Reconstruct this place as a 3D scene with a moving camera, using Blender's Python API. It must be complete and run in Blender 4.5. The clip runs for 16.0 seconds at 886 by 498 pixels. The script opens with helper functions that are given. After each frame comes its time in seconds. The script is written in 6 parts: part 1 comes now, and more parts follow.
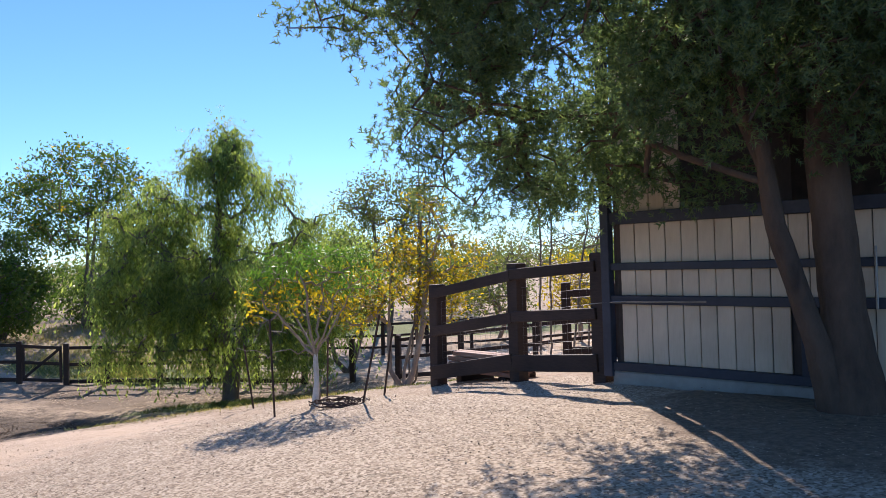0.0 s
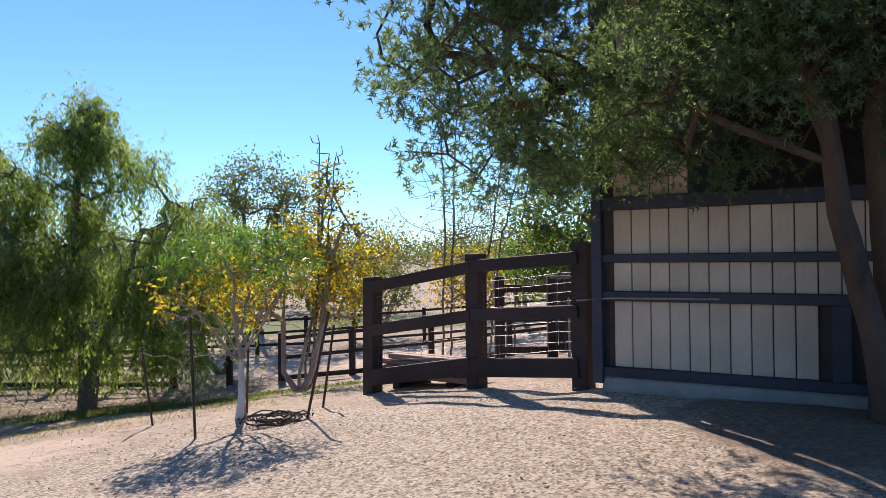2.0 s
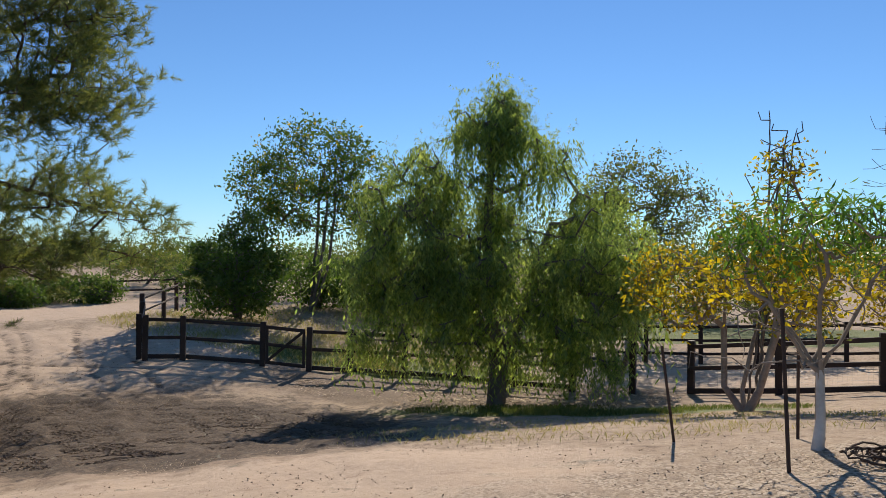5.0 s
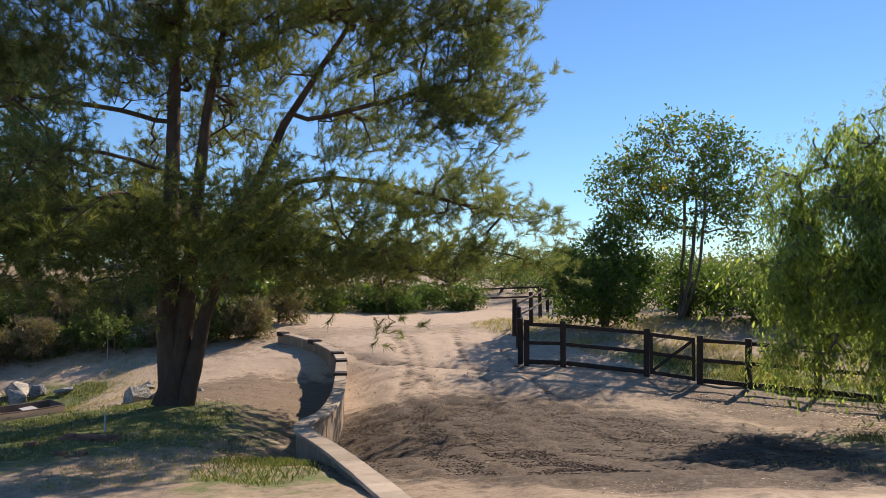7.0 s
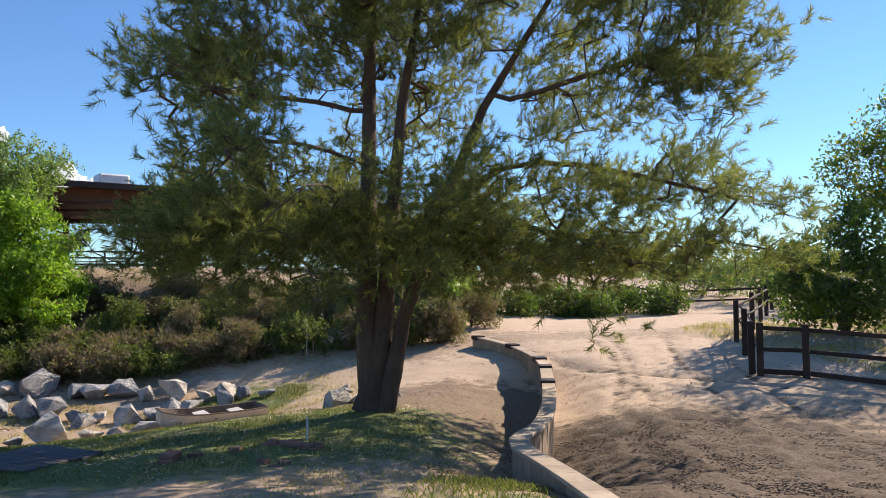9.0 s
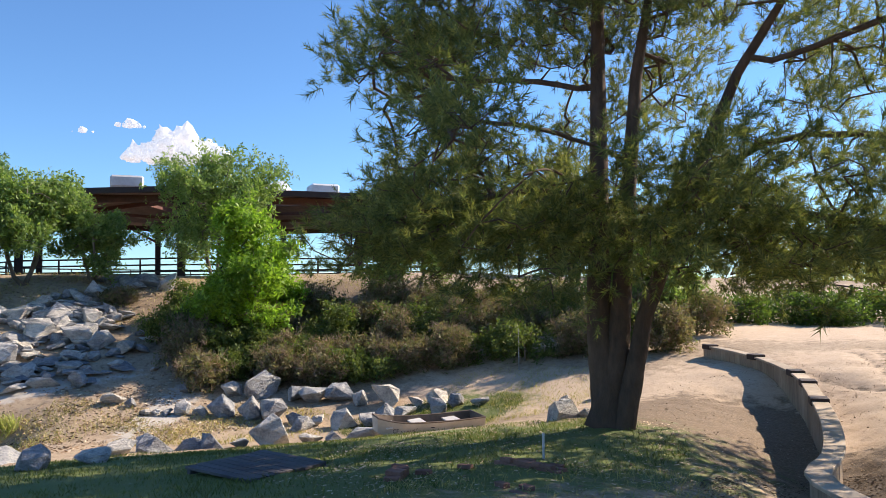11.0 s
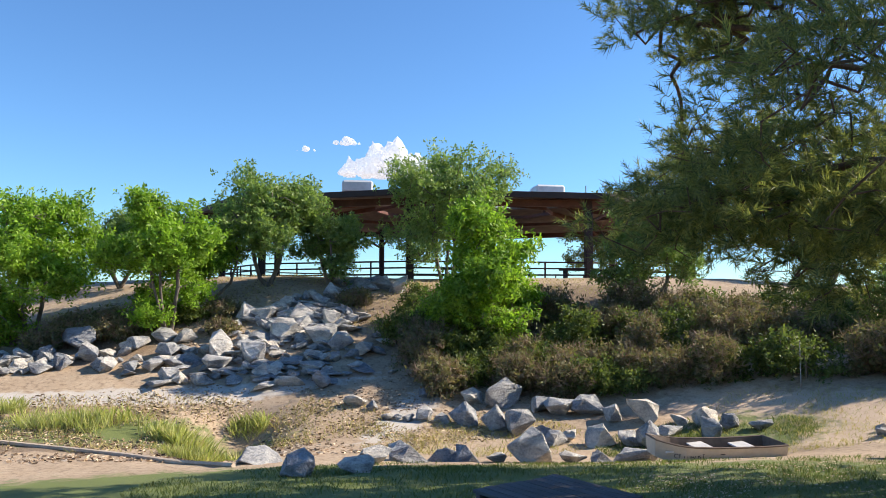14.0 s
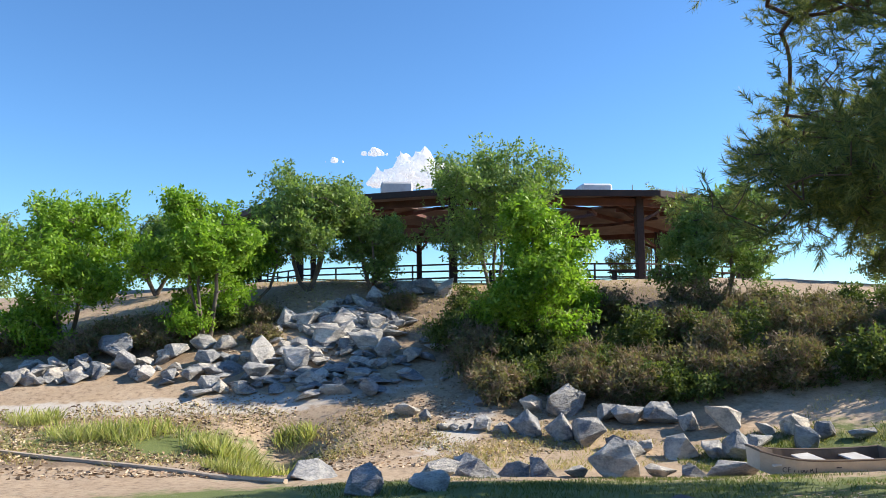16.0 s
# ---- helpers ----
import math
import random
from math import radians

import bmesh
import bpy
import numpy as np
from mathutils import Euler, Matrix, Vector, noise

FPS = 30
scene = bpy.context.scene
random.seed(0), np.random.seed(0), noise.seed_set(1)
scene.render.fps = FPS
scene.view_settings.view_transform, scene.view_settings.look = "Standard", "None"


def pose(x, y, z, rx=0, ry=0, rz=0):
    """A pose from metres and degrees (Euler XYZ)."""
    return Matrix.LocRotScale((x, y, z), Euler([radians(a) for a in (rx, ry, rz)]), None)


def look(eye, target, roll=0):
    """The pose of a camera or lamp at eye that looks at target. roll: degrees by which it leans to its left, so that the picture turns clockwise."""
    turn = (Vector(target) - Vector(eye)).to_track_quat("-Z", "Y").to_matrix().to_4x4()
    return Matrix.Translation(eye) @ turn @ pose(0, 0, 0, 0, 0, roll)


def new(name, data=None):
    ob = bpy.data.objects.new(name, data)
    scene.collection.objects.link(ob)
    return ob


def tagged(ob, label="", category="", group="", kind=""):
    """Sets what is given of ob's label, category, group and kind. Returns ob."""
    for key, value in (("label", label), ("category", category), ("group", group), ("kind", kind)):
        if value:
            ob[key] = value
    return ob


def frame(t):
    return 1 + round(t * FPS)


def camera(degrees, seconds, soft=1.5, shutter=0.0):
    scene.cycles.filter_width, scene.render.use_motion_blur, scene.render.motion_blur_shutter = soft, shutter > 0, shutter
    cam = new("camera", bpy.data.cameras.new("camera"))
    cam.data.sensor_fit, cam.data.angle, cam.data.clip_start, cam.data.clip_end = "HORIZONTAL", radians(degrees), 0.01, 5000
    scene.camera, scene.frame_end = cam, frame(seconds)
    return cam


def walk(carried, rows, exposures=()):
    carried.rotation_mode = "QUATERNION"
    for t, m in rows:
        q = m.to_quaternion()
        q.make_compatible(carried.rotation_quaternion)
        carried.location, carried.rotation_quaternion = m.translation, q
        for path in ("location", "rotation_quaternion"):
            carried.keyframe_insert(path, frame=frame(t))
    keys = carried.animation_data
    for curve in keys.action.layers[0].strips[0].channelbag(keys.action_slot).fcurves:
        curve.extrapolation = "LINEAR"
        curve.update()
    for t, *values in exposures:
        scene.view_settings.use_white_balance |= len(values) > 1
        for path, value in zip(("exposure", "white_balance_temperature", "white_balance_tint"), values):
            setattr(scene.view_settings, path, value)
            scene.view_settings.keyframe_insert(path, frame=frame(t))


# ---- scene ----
cam = camera(60.1, 16.0, 0.8)
PATH = [
    (0, (0.266, 0.387, 1.519), (0.204, 2.386, 1.552), -1.7),
    (0.5, (-0.087, 0.78, 1.498), (-0.023, 2.779, 1.53), -1.2),
    (1, (-0.351, 1.157, 1.481), (-0.084, 3.138, 1.508), -0.9),
    (1.5, (-0.634, 1.569, 1.469), (-0.35, 3.549, 1.495), -0.7),
    (2, (-0.972, 1.931, 1.461), (-0.648, 3.905, 1.475), -0.7),
    (2.5, (-1.304, 2.328, 1.449), (-0.958, 4.297, 1.463), -0.5),
    (3, (-1.636, 2.651, 1.388), (-1.291, 4.621, 1.404), -0.4),
    (3.5, (-1.946, 3.004, 1.312), (-1.659, 4.983, 1.342), -0.3),
    (4, (-2.326, 3.293, 1.263), (-2.264, 5.292, 1.289), 0.3),
    (4.5, (-2.767, 3.52, 1.22), (-2.934, 5.513, 1.257), 0.3),
    (5, (-3.264, 3.703, 1.173), (-3.773, 5.636, 1.21), 0.7),
    (7.3, (-5.797, 4.435, 0.846), (-7.069, 5.977, 0.913), -0.2),
    (7.5, (-5.998, 4.528, 0.814), (-7.277, 6.063, 0.883), -0.3),
    (8, (-6.441, 4.785, 0.764), (-7.779, 6.271, 0.836), -0.5),
    (8.5, (-6.855, 5.006, 0.708), (-8.284, 6.403, 0.785), -0.7),
    (9, (-7.364, 5.224, 0.653), (-8.94, 6.453, 0.735), -0.6),
    (9.5, (-7.878, 5.422, 0.615), (-9.559, 6.502, 0.704), -0.6),
    (10, (-8.387, 5.642, 0.53), (-10.189, 6.505, 0.628), -0.5),
    (10.2, (-8.58, 5.699, 0.533), (-10.406, 6.509, 0.634), -0.8),
    (12.3, (-10.463, 5.153, 0.331), (-12.294, 5.949, 0.444), -0.8),
    (12.5, (-10.629, 5.128, 0.332), (-12.459, 5.928, 0.443), -0.9),
    (13, (-11.104, 4.992, 0.334), (-12.939, 5.779, 0.448), -0.9),
    (13.5, (-11.555, 4.834, 0.292), (-13.483, 5.35, 0.419), -0.4),
    (14, (-12.01, 4.736, 0.252), (-13.983, 5.033, 0.39), -0.0),
    (14.5, (-12.468, 4.608, 0.186), (-14.447, 4.856, 0.331), -0.2),
    (15, (-12.966, 4.42, 0.094), (-14.945, 4.661, 0.245), -0.4),
    (15.5, (-13.41, 4.282, 0.051), (-15.392, 4.494, 0.209), -0.5),
    (16, (-13.859, 4.136, -0.005), (-15.84, 4.359, 0.158), -0.6),
]
# the clip's camera opens up before the dark tree and closes down before the open sky
EXPOSURES = [(0.0, 0.6, 6300, 22), (3.0, 0.4, 6450, 22), (4.0, 0.2, 6600, 18), (5.2, 0.0, 6750, 15), (7.5, 0.42, 7000, 19), (10.0, 0.78, 6950, 17), (12.5, 0.88, 6900, 15), (16.0, 0.84, 6550, 11)]
walk(cam, [(t, look(eye, target, roll)) for t, eye, target, roll in PATH], EXPOSURES)

# ---- sky and sun ----
world = bpy.data.worlds.new("sky")
scene.world = world
world.use_nodes = True
SUN_BEARING, SUN_HEIGHT = 3.0, 34.0      # degrees left of +y, and above the horizon
sky = world.node_tree.nodes.new("ShaderNodeTexSky")
sky.sky_type, sky.sun_disc = "NISHITA", False
sky.sun_elevation, sky.sun_rotation = radians(SUN_HEIGHT), radians(-SUN_BEARING)
sky.air_density, sky.dust_density, sky.ozone_density = 1.0, 0.0, 3.5
back = world.node_tree.nodes["Background"]
back.inputs["Strength"].default_value = 0.095
tint = world.node_tree.nodes.new("ShaderNodeMix")
tint.data_type, tint.blend_type = "RGBA", "MULTIPLY"
tint.inputs["Factor"].default_value, tint.inputs["B"].default_value = 1.0, (0.63, 0.94, 1.2, 1)
world.node_tree.links.new(sky.outputs["Color"], tint.inputs["A"])
world.node_tree.links.new(tint.outputs["Result"], back.inputs["Color"])
sun = new("sun", bpy.data.lights.new("sun", "SUN"))
sun.data.energy, sun.data.angle, sun.data.color = 5.0, radians(0.53), (1.0, 0.91, 0.76)
sun_way = Vector((-math.sin(radians(SUN_BEARING)) * math.cos(radians(SUN_HEIGHT)), math.cos(radians(SUN_BEARING)) * math.cos(radians(SUN_HEIGHT)), math.sin(radians(SUN_HEIGHT))))
sun.matrix_world = look((0, 0, 60), Vector((0, 0, 60)) - sun_way)

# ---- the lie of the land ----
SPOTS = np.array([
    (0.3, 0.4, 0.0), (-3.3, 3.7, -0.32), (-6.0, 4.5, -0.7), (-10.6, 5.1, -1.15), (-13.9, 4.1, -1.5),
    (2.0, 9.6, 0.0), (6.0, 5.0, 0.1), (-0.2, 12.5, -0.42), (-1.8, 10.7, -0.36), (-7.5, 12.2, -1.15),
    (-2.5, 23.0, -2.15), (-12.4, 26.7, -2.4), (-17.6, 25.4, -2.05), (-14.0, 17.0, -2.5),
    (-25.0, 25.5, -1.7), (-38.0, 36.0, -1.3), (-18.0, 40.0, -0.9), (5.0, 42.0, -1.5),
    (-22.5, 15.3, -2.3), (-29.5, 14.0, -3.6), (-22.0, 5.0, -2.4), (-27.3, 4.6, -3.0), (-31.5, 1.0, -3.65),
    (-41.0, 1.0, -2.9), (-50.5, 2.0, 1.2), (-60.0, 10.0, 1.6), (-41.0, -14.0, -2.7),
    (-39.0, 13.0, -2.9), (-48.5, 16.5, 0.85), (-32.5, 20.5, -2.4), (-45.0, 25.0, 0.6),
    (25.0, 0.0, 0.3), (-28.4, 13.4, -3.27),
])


def _kernel(d2):
    return d2 * np.log(d2 + 1e-9)


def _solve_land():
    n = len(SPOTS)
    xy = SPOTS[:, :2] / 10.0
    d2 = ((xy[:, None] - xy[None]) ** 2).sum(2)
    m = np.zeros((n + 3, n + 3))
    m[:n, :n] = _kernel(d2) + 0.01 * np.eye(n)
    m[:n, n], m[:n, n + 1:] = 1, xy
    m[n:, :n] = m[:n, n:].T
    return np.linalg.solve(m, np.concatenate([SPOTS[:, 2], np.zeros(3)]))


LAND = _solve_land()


def smooth(a, b, v):
    t = np.clip((np.asarray(v, float) - a) / (b - a), 0, 1)
    return t * t * (3 - 2 * t)


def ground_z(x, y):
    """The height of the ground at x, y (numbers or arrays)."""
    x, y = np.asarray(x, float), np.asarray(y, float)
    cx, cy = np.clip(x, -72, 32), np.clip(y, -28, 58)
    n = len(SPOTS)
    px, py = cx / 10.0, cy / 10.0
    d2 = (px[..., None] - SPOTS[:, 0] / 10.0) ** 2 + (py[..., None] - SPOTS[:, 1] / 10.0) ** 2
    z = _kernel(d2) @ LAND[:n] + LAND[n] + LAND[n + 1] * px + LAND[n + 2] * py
    # the ground levels out on top of the far hill and behind the fences
    z = np.minimum(z, 1.55 + 0.02 * np.abs(z))
    # the hollow along the retaining wall
    f = np.clip(((x + 16.6) * -7.4 + (y - 14.6) * 6.6) / (7.4 ** 2 + 6.6 ** 2), 0, 1)
    z = z - 0.62 * np.exp(-((x + 16.6 + 7.4 * f) ** 2 + (y - 14.6 - 6.6 * f) ** 2) / 3.0)
    # the gully that the swale has cut into the pond bank
    z = z - 1.2 * np.exp(-((x + 36.4) / 2.6) ** 2 - ((y - 1.9) / 1.15) ** 2)
    out = np.maximum(np.maximum(x - 25, -65 - x), np.maximum(y - 50, -22 - y))
    far = smooth(0, 60, out)
    return z * (1 - far) + 0.4 * far

# ---- materials ----
def material(name, rough=0.8, metal=0.0):
    m = bpy.data.materials.new(name)
    m.use_nodes = True
    b = m.node_tree.nodes["Principled BSDF"]
    b.inputs["Roughness"].default_value, b.inputs["Metallic"].default_value = rough, metal
    return m, m.node_tree, b


def node(tree, kind, **values):
    n = tree.nodes.new("ShaderNode" + kind)
    for key, value in values.items():
        n.inputs[key.replace("_", " ")].default_value = value
    return n


def ramp(tree, fac, stops):
    r = tree.nodes.new("ShaderNodeValToRGB")
    while len(r.color_ramp.elements) < len(stops):
        r.color_ramp.elements.new(0.5)
    for e, (pos, col) in zip(r.color_ramp.elements, stops):
        e.position, e.color = pos, (*col, 1)
    tree.links.new(fac, r.inputs["Fac"])
    return r.outputs["Color"]


def blend(tree, fac, a, b, mode="MIX"):
    m = tree.nodes.new("ShaderNodeMix")
    m.data_type, m.blend_type = "RGBA", mode
    for value, socket in ((fac, m.inputs["Factor"]), (a, m.inputs["A"]), (b, m.inputs["B"])):
        if isinstance(value, (int, float)):
            socket.default_value = value
        elif isinstance(value, tuple):
            socket.default_value = (*value, 1)
        else:
            tree.links.new(value, socket)
    return m.outputs["Result"]


def noise_of(tree, scale, detail=5.0, rough=0.6, stretch=None, world_space=True):
    co = tree.nodes.new("ShaderNodeNewGeometry").outputs["Position"] if world_space else tree.nodes.new("ShaderNodeTexCoord").outputs["Object"]
    if stretch:
        mp = tree.nodes.new("ShaderNodeMapping")
        mp.inputs["Scale"].default_value = stretch
        tree.links.new(co, mp.inputs["Vector"])
        co = mp.outputs["Vector"]
    n = node(tree, "TexNoise", Scale=scale, Detail=detail, Roughness=rough)
    tree.links.new(co, n.inputs["Vector"])
    return n.outputs["Fac"]


def bumped(tree, b, height, strength, distance):
    n = node(tree, "Bump", Strength=strength, Distance=distance)
    tree.links.new(height, n.inputs["Height"])
    tree.links.new(n.outputs["Normal"], b.inputs["Normal"])


def surface(name, dark, light, scale=8.0, rough=0.85, bump=0.4, depth=0.01, stretch=None, metal=0.0, vary=0.25, space=False):
    """A mottled surface: two scales of noise between two colours, a change from piece to piece, and fine relief."""
    m, t, b = material(name, rough, metal)
    big = noise_of(t, scale * 0.15, 3, 0.5, None, True)
    fine = noise_of(t, scale, 6, 0.65, stretch, space)
    col = ramp(t, fine, [(0.3, dark), (0.72, light)])
    col = blend(t, 0.5, col, ramp(t, big, [(0.3, tuple(c * 0.72 for c in dark)), (0.7, light)]))
    info = t.nodes.new("ShaderNodeObjectInfo")
    shade = ramp(t, info.outputs["Random"], [(0.0, (1 - vary,) * 3), (1.0, (1.0, 1.0, 1.0))])
    t.links.new(blend(t, 1.0, col, shade, "MULTIPLY"), b.inputs["Base Color"])
    bumped(t, b, fine, bump, depth)
    return m


def leafy(name, colours, gloss=0.45, through_light=0.5):
    """Leaves: a colour for each leaf, and sunlight that shines through."""
    m, t, b = material(name, gloss)
    island = t.nodes.new("ShaderNodeNewGeometry").outputs["Random Per Island"]
    n = len(colours)
    col = ramp(t, island, [(i / max(n - 1, 1), tuple(1.25 * v for v in c)) for i, c in enumerate(colours)])
    patch = noise_of(t, 0.8, 2)
    col = blend(t, 1.0, col, ramp(t, patch, [(0.3, (0.72, 0.74, 0.76)), (0.7, (1.1, 1.08, 0.98))]), "MULTIPLY")
    t.links.new(col, b.inputs["Base Color"])
    b.inputs["Specular IOR Level"].default_value = 0.35
    tr = t.nodes.new("ShaderNodeBsdfTranslucent")
    t.links.new(blend(t, 1.0, col, (1.35, 1.45, 0.8), "MULTIPLY"), tr.inputs["Color"])
    mix = t.nodes.new("ShaderNodeMixShader")
    mix.inputs["Fac"].default_value = through_light
    t.links.new(b.outputs["BSDF"], mix.inputs[1])
    t.links.new(tr.outputs["BSDF"], mix.inputs[2])
    t.links.new(mix.outputs["Shader"], t.nodes["Material Output"].inputs["Surface"])
    return m


def ground_material():
    m, t, b = material("earth", 0.95)

    def layer(name):
        a = t.nodes.new("ShaderNodeAttribute")
        a.attribute_name = name
        return a.outputs["Fac"]

    big, mid, fine, grit = noise_of(t, 0.35, 4), noise_of(t, 2.2, 6, 0.65), noise_of(t, 16, 6, 0.7), noise_of(t, 70, 3, 0.7)
    speck = t.nodes.new("ShaderNodeTexVoronoi")
    speck.inputs["Scale"].default_value = 45
    t.links.new(t.nodes.new("ShaderNodeNewGeometry").outputs["Position"], speck.inputs["Vector"])
    dirt = ramp(t, fine, [(0.28, (0.23, 0.15, 0.09)), (0.5, (0.43, 0.31, 0.20)), (0.75, (0.60, 0.47, 0.33))])
    dirt = blend(t, 0.45, dirt, ramp(t, mid, [(0.3, (0.25, 0.165, 0.10)), (0.7, (0.54, 0.42, 0.29))]))
    dirt = blend(t, 0.25, dirt, ramp(t, grit, [(0.35, (0.16, 0.115, 0.08)), (0.65, (0.5, 0.42, 0.32))]))
    dirt = blend(t, 0.3, dirt, ramp(t, big, [(0.35, (0.26, 0.185, 0.12)), (0.65, (0.54, 0.42, 0.30))]))
    sand = ramp(t, fine, [(0.25, (0.46, 0.32, 0.21)), (0.75, (0.68, 0.52, 0.37))])
    sand = blend(t, 0.2, sand, ramp(t, grit, [(0.35, (0.3, 0.21, 0.14)), (0.65, (0.66, 0.54, 0.41))]))
    sand = blend(t, 0.4, sand, ramp(t, mid, [(0.3, (0.42, 0.31, 0.22)), (0.7, (0.62, 0.50, 0.37))]))
    chips = ramp(t, speck.outputs["Color"], [(0.15, (0.16, 0.115, 0.075)), (0.45, (0.38, 0.29, 0.20)), (0.85, (0.60, 0.50, 0.375))])
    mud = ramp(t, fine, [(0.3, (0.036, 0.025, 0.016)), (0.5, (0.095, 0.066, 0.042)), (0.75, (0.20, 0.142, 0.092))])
    grass = ramp(t, grit, [(0.3, (0.06, 0.085, 0.02)), (0.7, (0.20, 0.24, 0.07))])
    litter = ramp(t, fine, [(0.3, (0.10, 0.07, 0.045)), (0.7, (0.30, 0.215, 0.14))])
    cement = ramp(t, fine, [(0.3, (0.40, 0.36, 0.31)), (0.75, (0.56, 0.51, 0.45))])

    def edge(mask, rough_by):
        add = t.nodes.new("ShaderNodeMath")
        add.operation = "MULTIPLY_ADD"
        t.links.new(rough_by, add.inputs[0])
        add.inputs[1].default_value = 1.8
        t.links.new(mask, add.inputs[2])
        half = t.nodes.new("ShaderNodeMath")
        half.operation = "MULTIPLY"
        t.links.new(add.outputs[0], half.inputs[0])
        half.inputs[1].default_value = 0.5
        return ramp(t, half.outputs[0], [(0.58, (0, 0, 0)), (0.78, (1, 1, 1))])

    clump = noise_of(t, 5.5, 8, 0.75)
    dirt = blend(t, ramp(t, clump, [(0.36, (0.75, 0.75, 0.75)), (0.5, (0.0, 0.0, 0.0))]), dirt, (0.15, 0.10, 0.062))
    dirt = blend(t, ramp(t, clump, [(0.58, (0.0, 0.0, 0.0)), (0.72, (0.6, 0.6, 0.6))]), dirt, (0.62, 0.51, 0.34))
    sand = blend(t, ramp(t, clump, [(0.32, (0.6, 0.6, 0.6)), (0.47, (0.0, 0.0, 0.0))]), sand, (0.30, 0.20, 0.13))
    col = dirt
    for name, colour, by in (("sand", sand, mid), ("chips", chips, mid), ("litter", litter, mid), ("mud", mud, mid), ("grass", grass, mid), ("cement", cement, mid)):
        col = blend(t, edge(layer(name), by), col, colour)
    t.links.new(col, b.inputs["Base Color"])
    mixed = t.nodes.new("ShaderNodeMath")
    mixed.operation = "MULTIPLY_ADD"
    t.links.new(fine, mixed.inputs[0])
    mixed.inputs[1].default_value = 0.8
    t.links.new(clump, mixed.inputs[2])
    more = t.nodes.new("ShaderNodeMath")
    more.operation = "MULTIPLY_ADD"
    t.links.new(grit, more.inputs[0])
    more.inputs[1].default_value = 0.6
    t.links.new(mixed.outputs[0], more.inputs[2])
    bumped(t, b, more.outputs[0], 0.8, 0.016)
    return m


EARTH = ground_material()
FENCE_WOOD = surface("dark_fence_wood", (0.022, 0.013, 0.012), (0.075, 0.045, 0.036), 9, 0.75, 0.5, 0.006, (1, 1, 6))
BARN_BOARD = surface("tan_barn_board", (0.57, 0.45, 0.325), (0.72, 0.59, 0.45), 14, 0.8, 0.3, 0.004, (3, 3, 0.4), vary=0.12)
BARN_TRIM = surface("navy_barn_trim", (0.022, 0.026, 0.042), (0.055, 0.06, 0.085), 12, 0.6, 0.3, 0.003)
CAP = surface("warm_worn_cap", (0.36, 0.28, 0.20), (0.62, 0.51, 0.39), 7, 0.9, 0.5, 0.008, space=True)
CONCRETE = surface("old_concrete", (0.30, 0.27, 0.24), (0.52, 0.47, 0.41), 7, 0.9, 0.5, 0.008, space=True)
WALL_FACE = surface("stained_wall_concrete", (0.24, 0.17, 0.115), (0.52, 0.40, 0.29), 5, 0.9, 0.6, 0.012, (2.5, 2.5, 0.5), space=True)


def rock_surface(name, dark, mid, light):
    """Granite: large patches of dark and pale stone that double as shaded and sunlit faces, veins, grit and relief."""
    m, t, b = material(name, 0.85)
    patch_n, vein, grit = noise_of(t, 1.7, 3, 0.6, None, False), noise_of(t, 5.0, 6, 0.7, (1, 1, 2.2), False), noise_of(t, 26, 4, 0.7, None, False)
    col = ramp(t, patch_n, [(0.38, dark), (0.5, mid), (0.62, light)])
    col = blend(t, 0.45, col, ramp(t, vein, [(0.35, dark), (0.6, light)]))
    col = blend(t, 0.25, col, ramp(t, grit, [(0.35, dark), (0.65, light)]))
    info = t.nodes.new("ShaderNodeObjectInfo")
    shade = ramp(t, info.outputs["Random"], [(0.0, (0.55, 0.58, 0.63)), (0.5, (0.92, 0.92, 0.92)), (1.0, (1.0, 0.95, 0.87))])
    t.links.new(blend(t, 1.0, col, shade, "MULTIPLY"), b.inputs["Base Color"])
    bumped(t, b, vein, 1.0, 0.14)
    return m


ROCK = rock_surface("pale_granite", (0.15, 0.155, 0.17), (0.55, 0.53, 0.50), (0.84, 0.80, 0.73))
ROCK_BLUE = rock_surface("blue_grey_granite", (0.085, 0.10, 0.13), (0.26, 0.28, 0.31), (0.66, 0.64, 0.60))
PINE_BARK = surface("pine_bark", (0.055, 0.036, 0.026), (0.20, 0.125, 0.085), 9, 0.95, 1.0, 0.04, (1, 1, 0.35), space=True)
GREY_BARK = surface("grey_bark", (0.09, 0.075, 0.06), (0.26, 0.215, 0.175), 12, 0.9, 0.7, 0.02, (1, 1, 0.4), space=True)
PALE_BARK = surface("pale_bare_bark", (0.22, 0.17, 0.13), (0.42, 0.34, 0.27), 14, 0.85, 0.4, 0.01, space=True)
WHITEWASH = surface("whitewashed_bark", (0.45, 0.42, 0.38), (0.80, 0.78, 0.74), 18, 0.85, 0.4, 0.006, space=True)
PAVILION_WOOD = surface("red_brown_timber", (0.075, 0.028, 0.02), (0.20, 0.075, 0.05), 6, 0.7, 0.3, 0.006)
PAVILION_DARK = surface("dark_brown_timber", (0.03, 0.016, 0.014), (0.075, 0.04, 0.034), 6, 0.75, 0.3, 0.006)
SHINGLE = surface("brown_shingle", (0.12, 0.075, 0.06), (0.24, 0.155, 0.125), 10, 0.85, 0.5, 0.01)
STEEL = surface("dull_steel", (0.25, 0.25, 0.25), (0.5, 0.5, 0.49), 20, 0.45, 0.1, 0.002, metal=0.8)
RUST = surface("rusty_iron", (0.04, 0.022, 0.016), (0.10, 0.055, 0.038), 20, 0.8, 0.3, 0.003)
